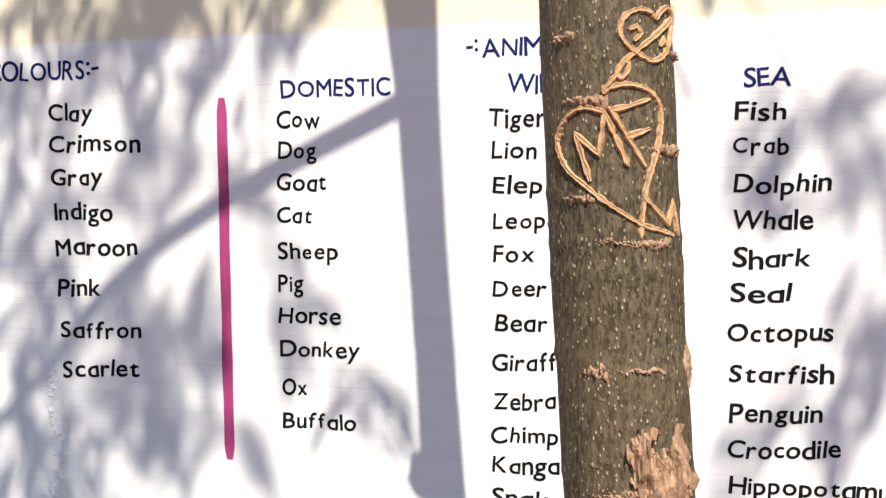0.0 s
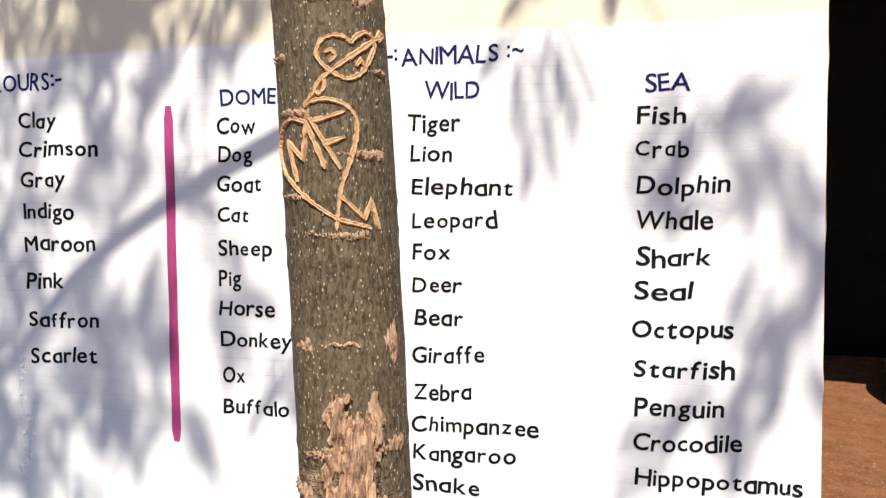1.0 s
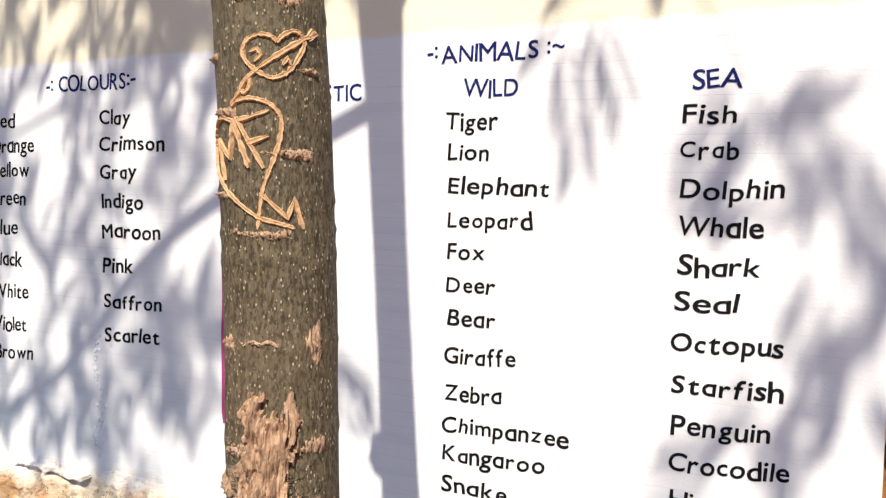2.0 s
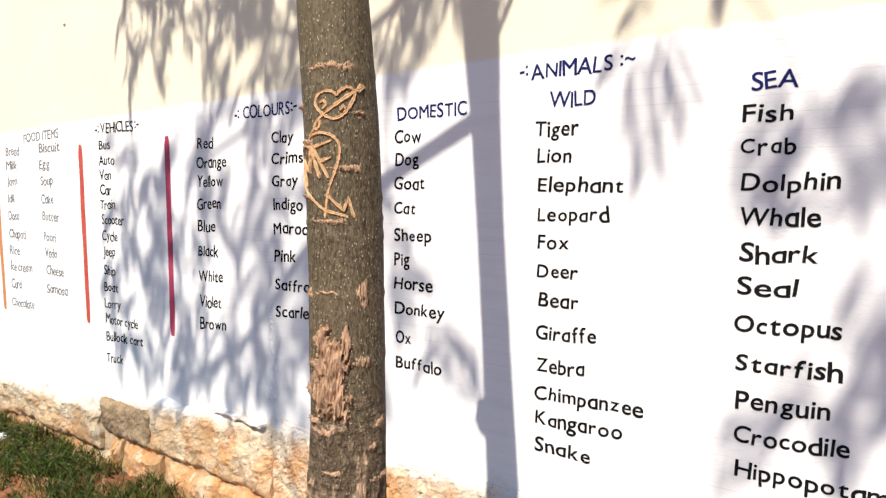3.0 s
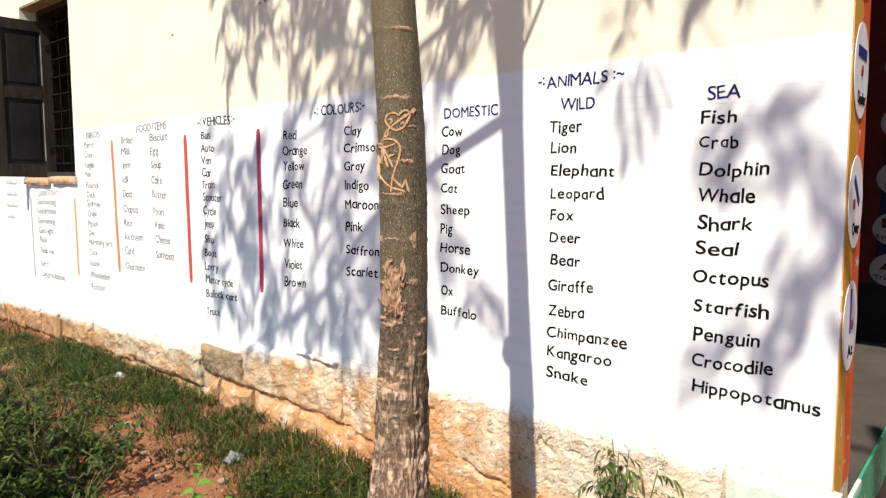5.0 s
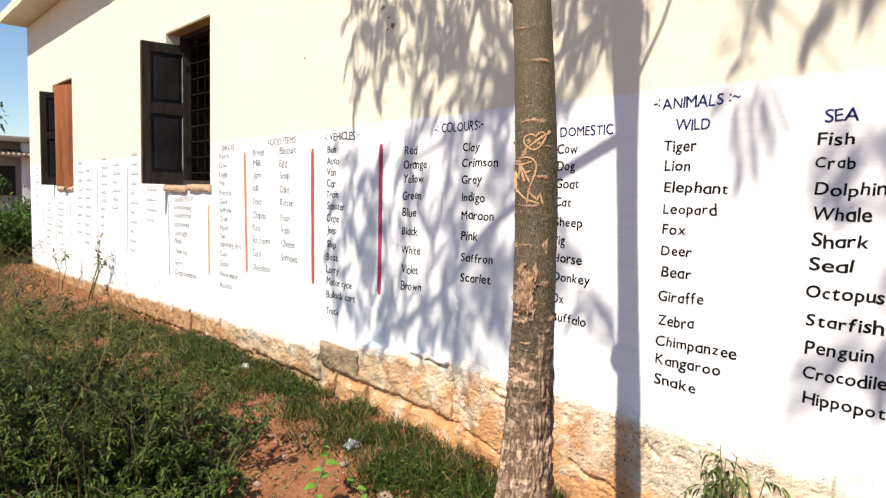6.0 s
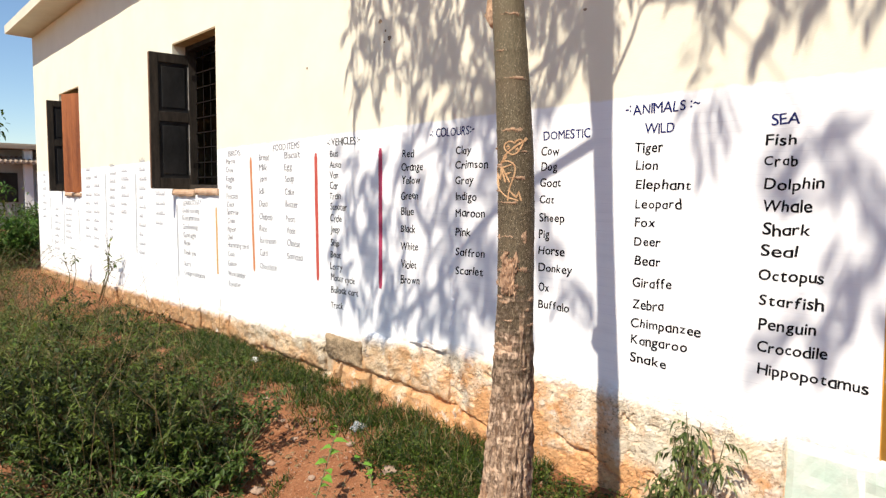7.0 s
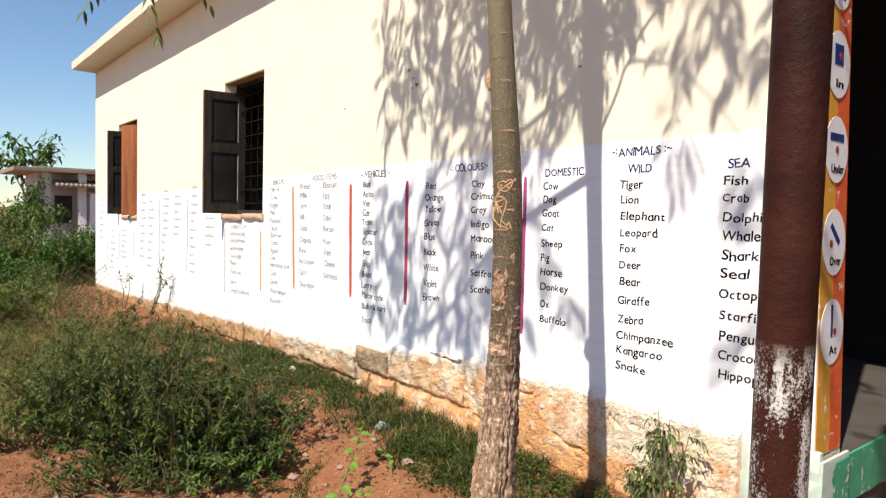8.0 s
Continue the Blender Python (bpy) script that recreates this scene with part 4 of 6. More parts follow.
for k, (a, c) in enumerate(zip(cuts, cuts[1:])):
    top = plinth_top((a + c) / 2)
    low = max(0.0, min(0.4, top - 0.17)) if a > -2.6 else top - 0.21
    rough_block("stone", a + 0.008, c + (0.006 if c > -0.8 else -0.008), low + 0.008, top - 0.012, -0.028 if c > -0.8 else -0.032 if -2.0 < a < -1.9 else -0.045 + rnd.uniform(-0.012, 0.012), 0.02, DARKSTONE if -2.0 < a < -1.9 else WASH, PLINTH, k, *((56, 24) if a > -4 else (26, 14)), 0.02, 0.018)
    mid = (a + c) / 2 + rnd.uniform(-0.1, 0.1)
    for a2, c2 in ((a + 0.1, mid), (mid, c + 0.1)):
        rough_block("stone", a2 + 0.006, c2 - 0.006, -0.12, low - 0.006, -0.03 + rnd.uniform(-0.012, 0.012), 0.02, WASH, PLINTH, k + a2, *((36, 20) if a2 > -4 else (14, 10)), 0.026, 0.024)
# plaster still clinging beside the tree's shadow, pitted and cracked
CRACKS = ([(-0.76, 0.4), (-0.6, 0.37), (-0.42, 0.335), (-0.3, 0.29)], [(-0.05, 0.44), (0.05, 0.4), (0.12, 0.41), (0.22, 0.36), (0.3, 0.33)], [(0.42, 0.42), (0.55, 0.37), (0.66, 0.38), (0.75, 0.33), (0.9, 0.3)], [(0.28, 0.62), (0.36, 0.55), (0.34, 0.48)], [(-0.5, 0.62), (-0.38, 0.585), (-0.2, 0.6)])


def plaster_face():
    bm = bmesh.new()
    nx, nz = 190, 82
    x0, x1 = -0.755, 0.905
    rows = []
    for j in range(nz + 1):
        row = []
        for i in range(nx + 1):
            x = x0 + (x1 - x0) * i / nx
            top = plinth_top(x) - 0.005 + 0.018 * noise.noise((x * 7, 1.3, 0)) + 0.008 * noise.noise((x * 25, 4.3, 0))
            z = top * j / nz
            d = 0.02 + 0.011 * noise.noise((x * 3, z * 3, 2)) + 0.004 * noise.noise((x * 14, z * 14, 5)) + 0.0035 * noise.noise((x * 42, z * 42, 7)) + 0.003 * noise.noise((x * 95, z * 95, 3))
            chip = noise.noise((x * 20, z * 26, 11))
            d -= 0.006 * ease(0.3, 0.4, chip)
            for line in CRACKS:
                if line[0][0] <= x <= line[-1][0]:
                    gap = abs(z - interp(x, line) - 0.012 * noise.noise((x * 22, line[0][0], 1)))
                    if gap < 0.014:
                        d -= 0.024 * (1 - gap / 0.014)
            d *= ease(0, 0.035, top - z) * 0.8 + 0.2
            if i in (0, nx):
                d = -0.01
            row.append(bm.verts.new((x, -max(d, -0.01) - 0.002, z)))
        rows.append(row)
    for p, q in zip(rows, rows[1:]):
        for k in range(nx):
            bm.faces.new((p[k], p[k + 1], q[k + 1], q[k]))
    back = [[bm.verts.new((v.co.x, 0.02, v.co.z)) for v in r] for r in (rows[0], rows[-1])]
    for r, k in ((rows[0], 0), (rows[-1], 1)):
        for i in range(nx):
            bm.faces.new((r[i], back[k][i], back[k][i + 1], r[i + 1]))
    bmesh.ops.recalc_face_normals(bm, faces=bm.faces)
    part("plaster_slab", bm, WASH, PLINTH, "pitted flaking plaster with orange stains and cracks")


plaster_face()
rough_block("plaster_lip", -1.1, -0.8, 0.668, 0.678, -0.034, 0.01, WASH, PLINTH, 55, 40, 3, 0.02, 0.012)

# small dark flaws in the wash
for k, (x, z, r) in enumerate(((-1.4, 2.46, 0.016), (-1.35, 2.4, 0.009), (-1.312, 2.355, 0.018), (-1.36, 2.34, 0.008), (0.02, 2.26, 0.009), (-2.21, 2.3, 0.011))):
    bm = bmesh.new()
    vs = [bm.verts.new((x + r * (1 + 0.7 * noise.noise((a, k, 2))) * math.cos(a), -0.0015, z + r * 0.7 * (1 + 0.7 * noise.noise((a, k, 5))) * math.sin(a))) for a in (2 * math.pi * j / 11 for j in range(11))]
    f = bm.faces.new(vs)
    r2 = bmesh.ops.extrude_face_region(bm, geom=[f])
    for v in r2["geom"]:
        if isinstance(v, bmesh.types.BMVert):
            v.co.y = 0.001
    bmesh.ops.recalc_face_normals(bm, faces=bm.faces)
    tagged(part("wall_flaw", bm, DARKSTONE), "small dark chip in the cream wash", "chip", "chips in the wash", "structure")


def blisters():
    """A streak of blistered, lifting wash running down the band."""
    rnd = random.Random(77)
    bm = bmesh.new()
    for k in range(70):
        z = rnd.uniform(0.74, 1.12)
        x = -0.765 + 0.012 * math.sin(z * 23) + rnd.gauss(0, 0.009)
        r = rnd.uniform(0.003, 0.009)
        ring_ = [bm.verts.new((x + r * rnd.uniform(0.6, 1.3) * math.cos(a), 0.0005, z + 1.3 * r * rnd.uniform(0.6, 1.3) * math.sin(a))) for a in (math.pi * j / 4 for j in range(8))]
        tip = bm.verts.new((x + 0.4 * r, -rnd.uniform(0.002, 0.006), z - 0.4 * r))
        for j in range(8):
            bm.faces.new((ring_[j], ring_[(j + 1) % 8], tip))
    tagged(part("blistered_wash", bm, WASH), "blistered flaking whitewash on the painted band", "flaking paint", kind="stuff")


blisters()


def pale_green():
    m, t, b = nodes_of("pale_green_wash")
    sep = node(t, "SeparateXYZ", {0: where(t)})
    drip = ramp(t, noise_(t, 26.0, 3, 0.6, (1, 1, 0.08)), 0.62, 0.66)
    col = mixc(t, ramp(t, noise_(t, 6.0, 5, 0.65), 0.35, 0.65), (0.42, 0.56, 0.46), (0.58, 0.64, 0.55))
    dirty = math_(t, "ADD", sep.outputs[2], math_(t, "MULTIPLY", noise_(t, 9.0, 5, 0.7), 0.3))
    col = mixc(t, ramp(t, dirty, 0.66, 0.5), col, (0.42, 0.3, 0.17))
    col = mixc(t, drip, col, (0.78, 0.78, 0.75))
    col = mixc(t, ramp(t, math_(t, "ADD", sep.outputs[2], math_(t, "MULTIPLY", noise_(t, 13.0, 5, 0.65), 0.16)), 0.72, 0.78), col, (0.7, 0.7, 0.66))
    t.links.new(col, b.inputs["Base Color"])
    b.inputs["Roughness"].default_value = 0.85
    bump(t, b, noise_(t, 30.0, 5, 0.7), 0.5, 0.006)
    return m


def chipped(name, a, b2):
    """Oil paint chipped down to white plaster."""
    m, t, b = nodes_of(name)
    col = mixc(t, ramp(t, noise_(t, 20.0, 4), 0.35, 0.65), a, b2)
    chip = ramp(t, noise_(t, 16.0, 6, 0.75), 0.6, 0.63)
    t.links.new(mixc(t, chip, col, (0.72, 0.7, 0.66)), b.inputs["Base Color"])
    b.inputs["Roughness"].default_value = 0.6
    bump(t, b, noise_(t, 50.0, 5, 0.7), 0.4, 0.004)
    return m


GREENWASH = pale_green()
GREEN = chipped("green_paint", (0.03, 0.3, 0.16), (0.05, 0.36, 0.2))
BLUE = chipped("sky_blue_paint", (0.16, 0.36, 0.6), (0.2, 0.42, 0.66))
OCHRE = chipped("ochre_paint", (0.6, 0.28, 0.03), (0.66, 0.34, 0.05))
REDORANGE = chipped("red_orange_paint", (0.62, 0.085, 0.02), (0.7, 0.13, 0.03))
WHITE = plain("white_oval_paint", (0.66, 0.66, 0.67), (0.78, 0.78, 0.79), 0.7, 20, 120, 0.3, 0.002)
SHADEWHITE = plain("shaded_white_paint", (0.16, 0.155, 0.155), (0.24, 0.235, 0.235), 0.8, 20, 120, 0.3, 0.002)
DEEPBLUE = plain("deep_blue_paint", (0.01, 0.02, 0.13), (0.02, 0.04, 0.2), 0.6, 20, 120)
DULLRED = plain("dull_red_paint", (0.2, 0.03, 0.03), (0.28, 0.05, 0.04), 0.7, 20, 120)
SHADERED = plain("shaded_red_paint", (0.05, 0.008, 0.008), (0.08, 0.014, 0.012), 0.8, 20, 120, spec=0.1)
SHADEBLUE = plain("shaded_blue_paint", (0.006, 0.008, 0.03), (0.01, 0.013, 0.05), 0.8, 20, 120, spec=0.1)
rough_block("plaster_slab", 0.907, 1.19, 0.0, 0.7, -0.012, 0.02, GREENWASH, PLINTH, 77, 12, 20, 0.008, 0.01)["label"] = "pale green washed corner of the footing"

bm = bmesh.new()
box(bm, 1.192, -0.008, -0.1, 1.204, 0.228, 0.672, 0.004)
part("plaster_slab", bm, GREENWASH, PLINTH, "pale green washed return of the footing")

# ---- porch at the wall's end ----
# cement colour is darkened here in place of the shade on it
bm = bmesh.new()
box(bm, -0.09, THICK + 0.006, -0.2, 1.185, 3.995, 0.65, 0.006)
tagged(part("porch_floor", bm, SHADEFLOOR), "raised cement floor of the porch, colour darkened for shade", "floor", kind="structure")
# this porch wall gets its shade from a near-black colour
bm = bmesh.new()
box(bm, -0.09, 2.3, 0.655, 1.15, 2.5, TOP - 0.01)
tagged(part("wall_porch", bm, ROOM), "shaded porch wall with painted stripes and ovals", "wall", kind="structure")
for nm, mat_, y0, y1, z0, z1 in (("green_band", GREEN, 0.235, 1.18, 0.44, 0.646), ("blue_band", BLUE, 1.2, 2.36, 0.4, 0.646)):
    bm = bmesh.new()
    n = 24
    rows = []
    for k in range(n + 1):
        y = y0 + (y1 - y0) * k / n
        rows.append([bm.verts.new((x, y, z)) for x, z in ((1.186, z0 + 0.02 * noise.noise((y * 9, z0, 1))), (1.193, z0 + 0.01 + 0.02 * noise.noise((y * 9, z0, 1))), (1.193, z1), (1.186, z1 + 0.003))])
    for p, q in zip(rows, rows[1:]):
        for j in range(3):
            bm.faces.new((p[j], q[j], q[j + 1], p[j + 1]))
    bmesh.ops.recalc_face_normals(bm, faces=bm.faces)
    tagged(part("painted_band", bm, mat_), nm.split("_")[0] + " paint band chipped along the porch floor's edge", "painted band", kind="structure")


# chipped green paint running round the corner of the footing
bm = bmesh.new()
rows = []
for k in range(31):
    z = 0.44 + 0.215 * k / 30
    left = 0.085 + 0.03 * noise.noise((z * 16, 3, 1)) + 0.016 * noise.noise((z * 60, 5, 1))
    rows.append([bm.verts.new((1.2045 + (0.002 if 0 < k < 30 else -0.002), left + (0.229 - left) * j / 8, z + (0.012 * noise.noise((j * 0.7, 2, 9)) if k in (0, 30) else 0))) for j in range(9)])
for p, q in zip(rows, rows[1:]):
    for j in range(8):
        bm.faces.new((p[j], p[j + 1], q[j + 1], q[j]))
bmesh.ops.recalc_face_normals(bm, faces=bm.faces)
tagged(part("painted_band", bm, GREEN), "chipped green paint on the footing's corner", "painted band", kind="structure")


def stripe(x, y0, y1, z0, z1, mat_, seed, label):
    """A painted upright stripe on the wall's end, ragged where it meets the whitewash."""
    bm = bmesh.new()
    n = 60
    rows = []
    for k in range(n + 1):
        z = z0 + (z1 - z0) * k / n
        rag = 0.006 * noise.noise((z * 30, seed, 2))
        rows.append([bm.verts.new((wall_end(z) + e, y, z)) for e, y in ((0.0, y0 + rag), (0.0025, y0 + rag), (0.0025, y1), (0.0, y1))])
    for p, q in zip(rows, rows[1:]):
        for j in range(3):
            bm.faces.new((p[j], p[j + 1], q[j + 1], q[j]))
    bmesh.ops.recalc_face_normals(bm, faces=bm.faces)
    tagged(part("painted_stripe", bm, mat_), label, "painted stripe", "stripes on the wall's end", "structure")


stripe(X1, 0.006, 0.118, 0.68, 3.7, OCHRE, 1, "ochre yellow painted stripe on the wall's end")
stripe(X1, 0.12, 0.226, 0.68, 3.7, REDORANGE, 2, "red-orange painted stripe on the wall's end")


def flat_shape(name, pts, place, thick, material, parent):
    """A flat painted shape; pts are across and up, place turns them into the world."""
    bm = bmesh.new()
    front = [bm.verts.new(place(u, v, thick)) for u, v in pts]
    back = [bm.verts.new(place(u, v, 0.0)) for u, v in pts]
    bm.faces.new(front)
    for k in range(len(pts)):
        n = (k + 1) % len(pts)
        bm.faces.new((front[k], back[k], back[n], front[n]))
    bmesh.ops.recalc_face_normals(bm, faces=bm.faces)
    return part(name, bm, material, parent)


def ellipse(a, c, u0=0.0, v0=0.0, n=32):
    return [(u0 + a * math.cos(2 * math.pi * k / n), v0 + c * math.sin(2 * math.pi * k / n)) for k in range(n)]


def quad(u0, v0, w, h, deg=0.0):
    c, s = math.cos(radians(deg)), math.sin(radians(deg))
    return [(u0 + x * c - y * s, v0 + x * s + y * c) for x, y in ((-w / 2, -h / 2), (w / 2, -h / 2), (w / 2, h / 2), (-w / 2, h / 2))]


def oval_word(text, u0, v0, wide, cap, place, thick, parent):
    lettering(text, 0.014, lambda u, v, coat: place(u0 + (u - 0.5) * wide, v0 + v * cap, thick if coat else thick - 0.0025), INK, parent)


for z, text, bars, dot in ((2.11, "In", ((0.0, 0.035, 0.075, 0.075, 0),), (0.012, 0.03)), (1.8, "Under", ((0.0, 0.045, 0.12, 0.028, 0),), (0.0, 0.0)), (1.46, "Over", ((0.005, 0.03, 0.1, 0.022, -42),), (-0.03, -0.005)), (1.13, "At", ((-0.005, 0.04, 0.016, 0.12, 0),), (0.02, 0.0)), (2.43, "On", ((0.0, 0.03, 0.1, 0.03, 0),), (0.0, 0.06))):
    at = (wall_end(z) + 0.0045, 0.112, z)
    oval = thing("painted_oval", "white painted oval with a blue bar, red dot and word", "sign", at, "ovals on the wall's end")
    side = lambda u, v, d, at=at: (at[0] + d - 0.026 * v, at[1] + u, at[2] + v)
    flat_shape("disc", ellipse(0.1, 0.122), side, 0.0015, WHITE, oval)
    for q in bars:
        flat_shape("bar", quad(*q), side, 0.003, DEEPBLUE, oval)
    flat_shape("dot", ellipse(0.012, 0.014, *dot, 16), side, 0.004, DULLRED, oval)
    oval_word(text, 0.01, -0.085, 0.035 * len(text) ** 0.6 * 1.2, 0.032, side, 0.003, oval)

# stripes and ovals in dimmed paints, which carry the porch's shade
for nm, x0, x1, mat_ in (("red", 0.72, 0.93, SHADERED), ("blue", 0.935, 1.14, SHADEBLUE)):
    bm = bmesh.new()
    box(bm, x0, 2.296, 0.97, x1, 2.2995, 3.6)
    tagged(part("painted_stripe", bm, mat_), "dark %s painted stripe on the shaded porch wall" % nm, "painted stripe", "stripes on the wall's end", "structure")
for z, text, pts in ((2.12, "Apostrophe", ellipse(0.02, 0.02, 0, 0.04, 14)), (1.83, "Dash", quad(0, 0.025, 0.14, 0.02)), (1.54, "Square", quad(0, 0.03, 0.075, 0.075)), (1.27, "Rectangle", quad(0, 0.03, 0.11, 0.05)), (0.99 + 0.06, "Triangle", [(-0.05, 0.0), (0.05, 0.0), (0, 0.07)])):
    at = (1.0, 2.2955, z)
    oval = thing("painted_oval", "shaded white painted oval with a shape and its name", "sign", at, "ovals on the porch wall")
    front = lambda u, v, d, at=at: (at[0] + u, at[1] - d, at[2] + v)
    flat_shape("disc", ellipse(0.095, 0.088), front, 0.0015, SHADEWHITE, oval)
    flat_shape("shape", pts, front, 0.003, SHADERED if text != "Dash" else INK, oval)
    oval_word(text, 0, -0.055, 0.015 * len(text) + 0.02, 0.026, front, 0.003, oval)

# round platform and stump in the yard beyond the porch
SHADOWBASE = plain("shadow_dark_plaster", (0.05, 0.035, 0.025), (0.1, 0.07, 0.05), 0.95, 8, 90, 0.5, 0.006)
KERB = thing("round_platform", "low round platform with a bright green painted rim", "platform", (3.95, 3.5, 0.05))


def ring(profile, a0, a1, n=40):
    bm = bmesh.new()
    rows = []
    for k in range(n + 1):
        a = radians(a0 + (a1 - a0) * k / n)
        rows.append([bm.verts.new((3.95 + r * math.cos(a), 3.5 + r * math.sin(a), z)) for r, z in profile])
    for p, q in zip(rows, rows[1:]):
        for j in range(len(profile) - 1):
            bm.faces.new((p[j], q[j], q[j + 1], p[j + 1]))
    bmesh.ops.recalc_face_normals(bm, faces=bm.faces)
    return bm


smooth(part("rim", ring([(1.08, 0.26), (1.14, 0.28), (1.15, 0.36), (1.12, 0.4), (0.98, 0.4), (0.96, 0.34)], 0, 360), GREEN, KERB, "glossy bright green rim"))
# base is coloured dark for the shadow beneath the rim
part("base", ring([(1.07, -0.05), (1.07, 0.3)], 0, 360), SHADOWBASE, KERB)
part("top", ring([(0.97, 0.35), (0.5, 0.36), (0.02, 0.36)], 0, 360), EARTH, KERB)
STUMP = thing("stone_stump", "weathered grey stone stump standing on the platform", "stone", (3.5, 3.75, 0.36))
bm = bmesh.new()
tube(bm, [(3.42, 3.75, 0.34), (3.42, 3.75, 0.45), (3.42, 3.75, 0.6), (3.42, 3.75, 0.62)], [0.17, 0.16, 0.15, 0.11], 18)
for v in bm.verts:
    v.co += Vector((noise.noise(v.co * 9), noise.noise(v.co * 9 + Vector((4, 0, 0))), 0)) * 0.02
smooth(part("block", bm, STONE, STUMP))


# ---- iron post ----
def maroon():
    m, t, b = nodes_of("maroon_flaking_paint")
    sep = node(t, "SeparateXYZ", {0: where(t)})
    z = sep.outputs[2]
    base = mixc(t, ramp(t, noise_(t, 14.0, 4), 0.35, 0.65), (0.022, 0.006, 0.004), (0.046, 0.0125, 0.0075))
    flecks = noise_(t, 420.0, 6, 0.8, (1, 1, 0.7))
    zone = math_(t, "MULTIPLY", ramp(t, z, 1.405, 1.375), ramp(t, z, 0.93, 1.32))
    blot = math_(t, "ADD", flecks, math_(t, "MULTIPLY", noise_(t, 30.0, 3, 0.6, (1, 1, 0.35)), 0.55))
    smear = ramp(t, noise_(t, 26.0, 3, 0.55, (1, 1, 0.16)), 0.54, 0.66)
    thr = ramp(t, math_(t, "ADD", blot, math_(t, "MULTIPLY", math_(t, "MULTIPLY", smear, ramp(t, z, 1.18, 1.28)), 0.17)), 0.83, 0.89)
    white = math_(t, "MULTIPLY", thr, zone)
    t.links.new(mixc(t, white, base, (0.62, 0.58, 0.53)), b.inputs["Base Color"])
    b.inputs["Roughness"].default_value = 0.6
    b.inputs["Specular IOR Level"].default_value = 0.14
    bump(t, b, math_(t, "ADD", noise_(t, 80.0, 4, 0.7), math_(t, "MULTIPLY", white, 0.4)), 0.7, 0.003)
    return m


MAROON = maroon()
POST = thing("iron_post", "round iron post in flaking maroon paint with white splashes", "post", (1.855, -1.865, 0.0))
bm = bmesh.new()
tube(bm, [(1.86, -1.865, -0.1 + 0.11 * k) for k in range(38)], 0.0268, 40)
smooth(part("pipe", bm, MAROON, POST))
bm = bmesh.new()
tube(bm, [(1.855, -1.865, -0.1), (1.855, -1.865, 0.05), (1.855, -1.865, 0.075)], [0.12, 0.11, 0.08], 20)
part("footing", bm, STONE, POST, "grey cement footing")

# ---- crown of the tree ----
LEAF = leafy("narrow_leaf", (0.05, 0.09, 0.02), (0.1, 0.15, 0.035))
TWIG = plain("twig_bark", (0.12, 0.09, 0.05), (0.22, 0.17, 0.1), 0.8, 30, 120)


def toward(x, z, k):
    """The point k metres before the wall on the sun's ray to the wall's point (x, z)."""
    return Vector((x + 0.262 * k, -k, z + 1.25 * k))


def leaflet(bm, base, d, length, wide, droop, rnd):
    """One lance-shaped leaf of six faces, folded along its midrib."""
    d = d.normalized()
    side = d.cross(Vector((rnd.uniform(-0.4, 0.4), rnd.uniform(-0.4, 0.4), 1))).normalized()
    up = side.cross(d)
    mid, lo, ro = [], [], []
    for u, w in ((0, 0.0), (0.28, 0.8), (0.6, 0.85), (1.0, 0.0)):
        p = base + d * (length * u) + Vector((0, 0, -droop * length * u * u))
        mid.append(bm.verts.new(p))
        if w:
            lo.append(bm.verts.new(p + side * wide * w * 0.5 + up * wide * 0.14))
            ro.append(bm.verts.new(p - side * wide * w * 0.5 + up * wide * 0.14))
    for s, flip in ((lo, 0), (ro, 1)):
        for f in ((mid[0], mid[1], s[0]), (mid[1], mid[2], s[1], s[0]), (mid[2], mid[3], s[1])):
            bm.faces.new(f[::-1] if flip else f)


def spray(bm, base, d, n, length, wide, rnd):
    """A drooping stalk with pairs of leaflets."""
    p, d = base.copy(), d.normalized()
    for k in range(n):
        q = p + d * 0.026
        for s in (-1, 1):
            out = d.cross(Vector((0, 0, 1)))
            out = (out if out.length > 0.1 else Vector((1, 0, 0))).normalized() * s
            leaflet(bm, q, out * 0.75 + d * 0.6 + Vector((0, 0, -0.5)), length * rnd.uniform(0.8, 1.2), wide, 0.35, rnd)
        d = (d + Vector((rnd.uniform(-0.1, 0.1), rnd.uniform(-0.1, 0.1), -0.14))).normalized()
        p = q


def limb(name, pts, r0, r1, parent):
    bm = bmesh.new()
    n = len(pts)
    fine = []
    for k in range(n - 1):
        for j in range(5):
            u = j / 5
            a, b, c, d = pts[max(k - 1, 0)], pts[k], pts[k + 1], pts[min(k + 2, n - 1)]
            fine.append(0.5 * ((2 * b) + (c - a) * u + (2 * a - 5 * b + 4 * c - d) * u * u + (3 * b - a - 3 * c + d) * u ** 3))
    fine.append(pts[-1])
    tube(bm, fine, [r0 + (r1 - r0) * k / (len(fine) - 1) for k in range(len(fine))], 9)
    return smooth(part(name, bm, BARK, parent))


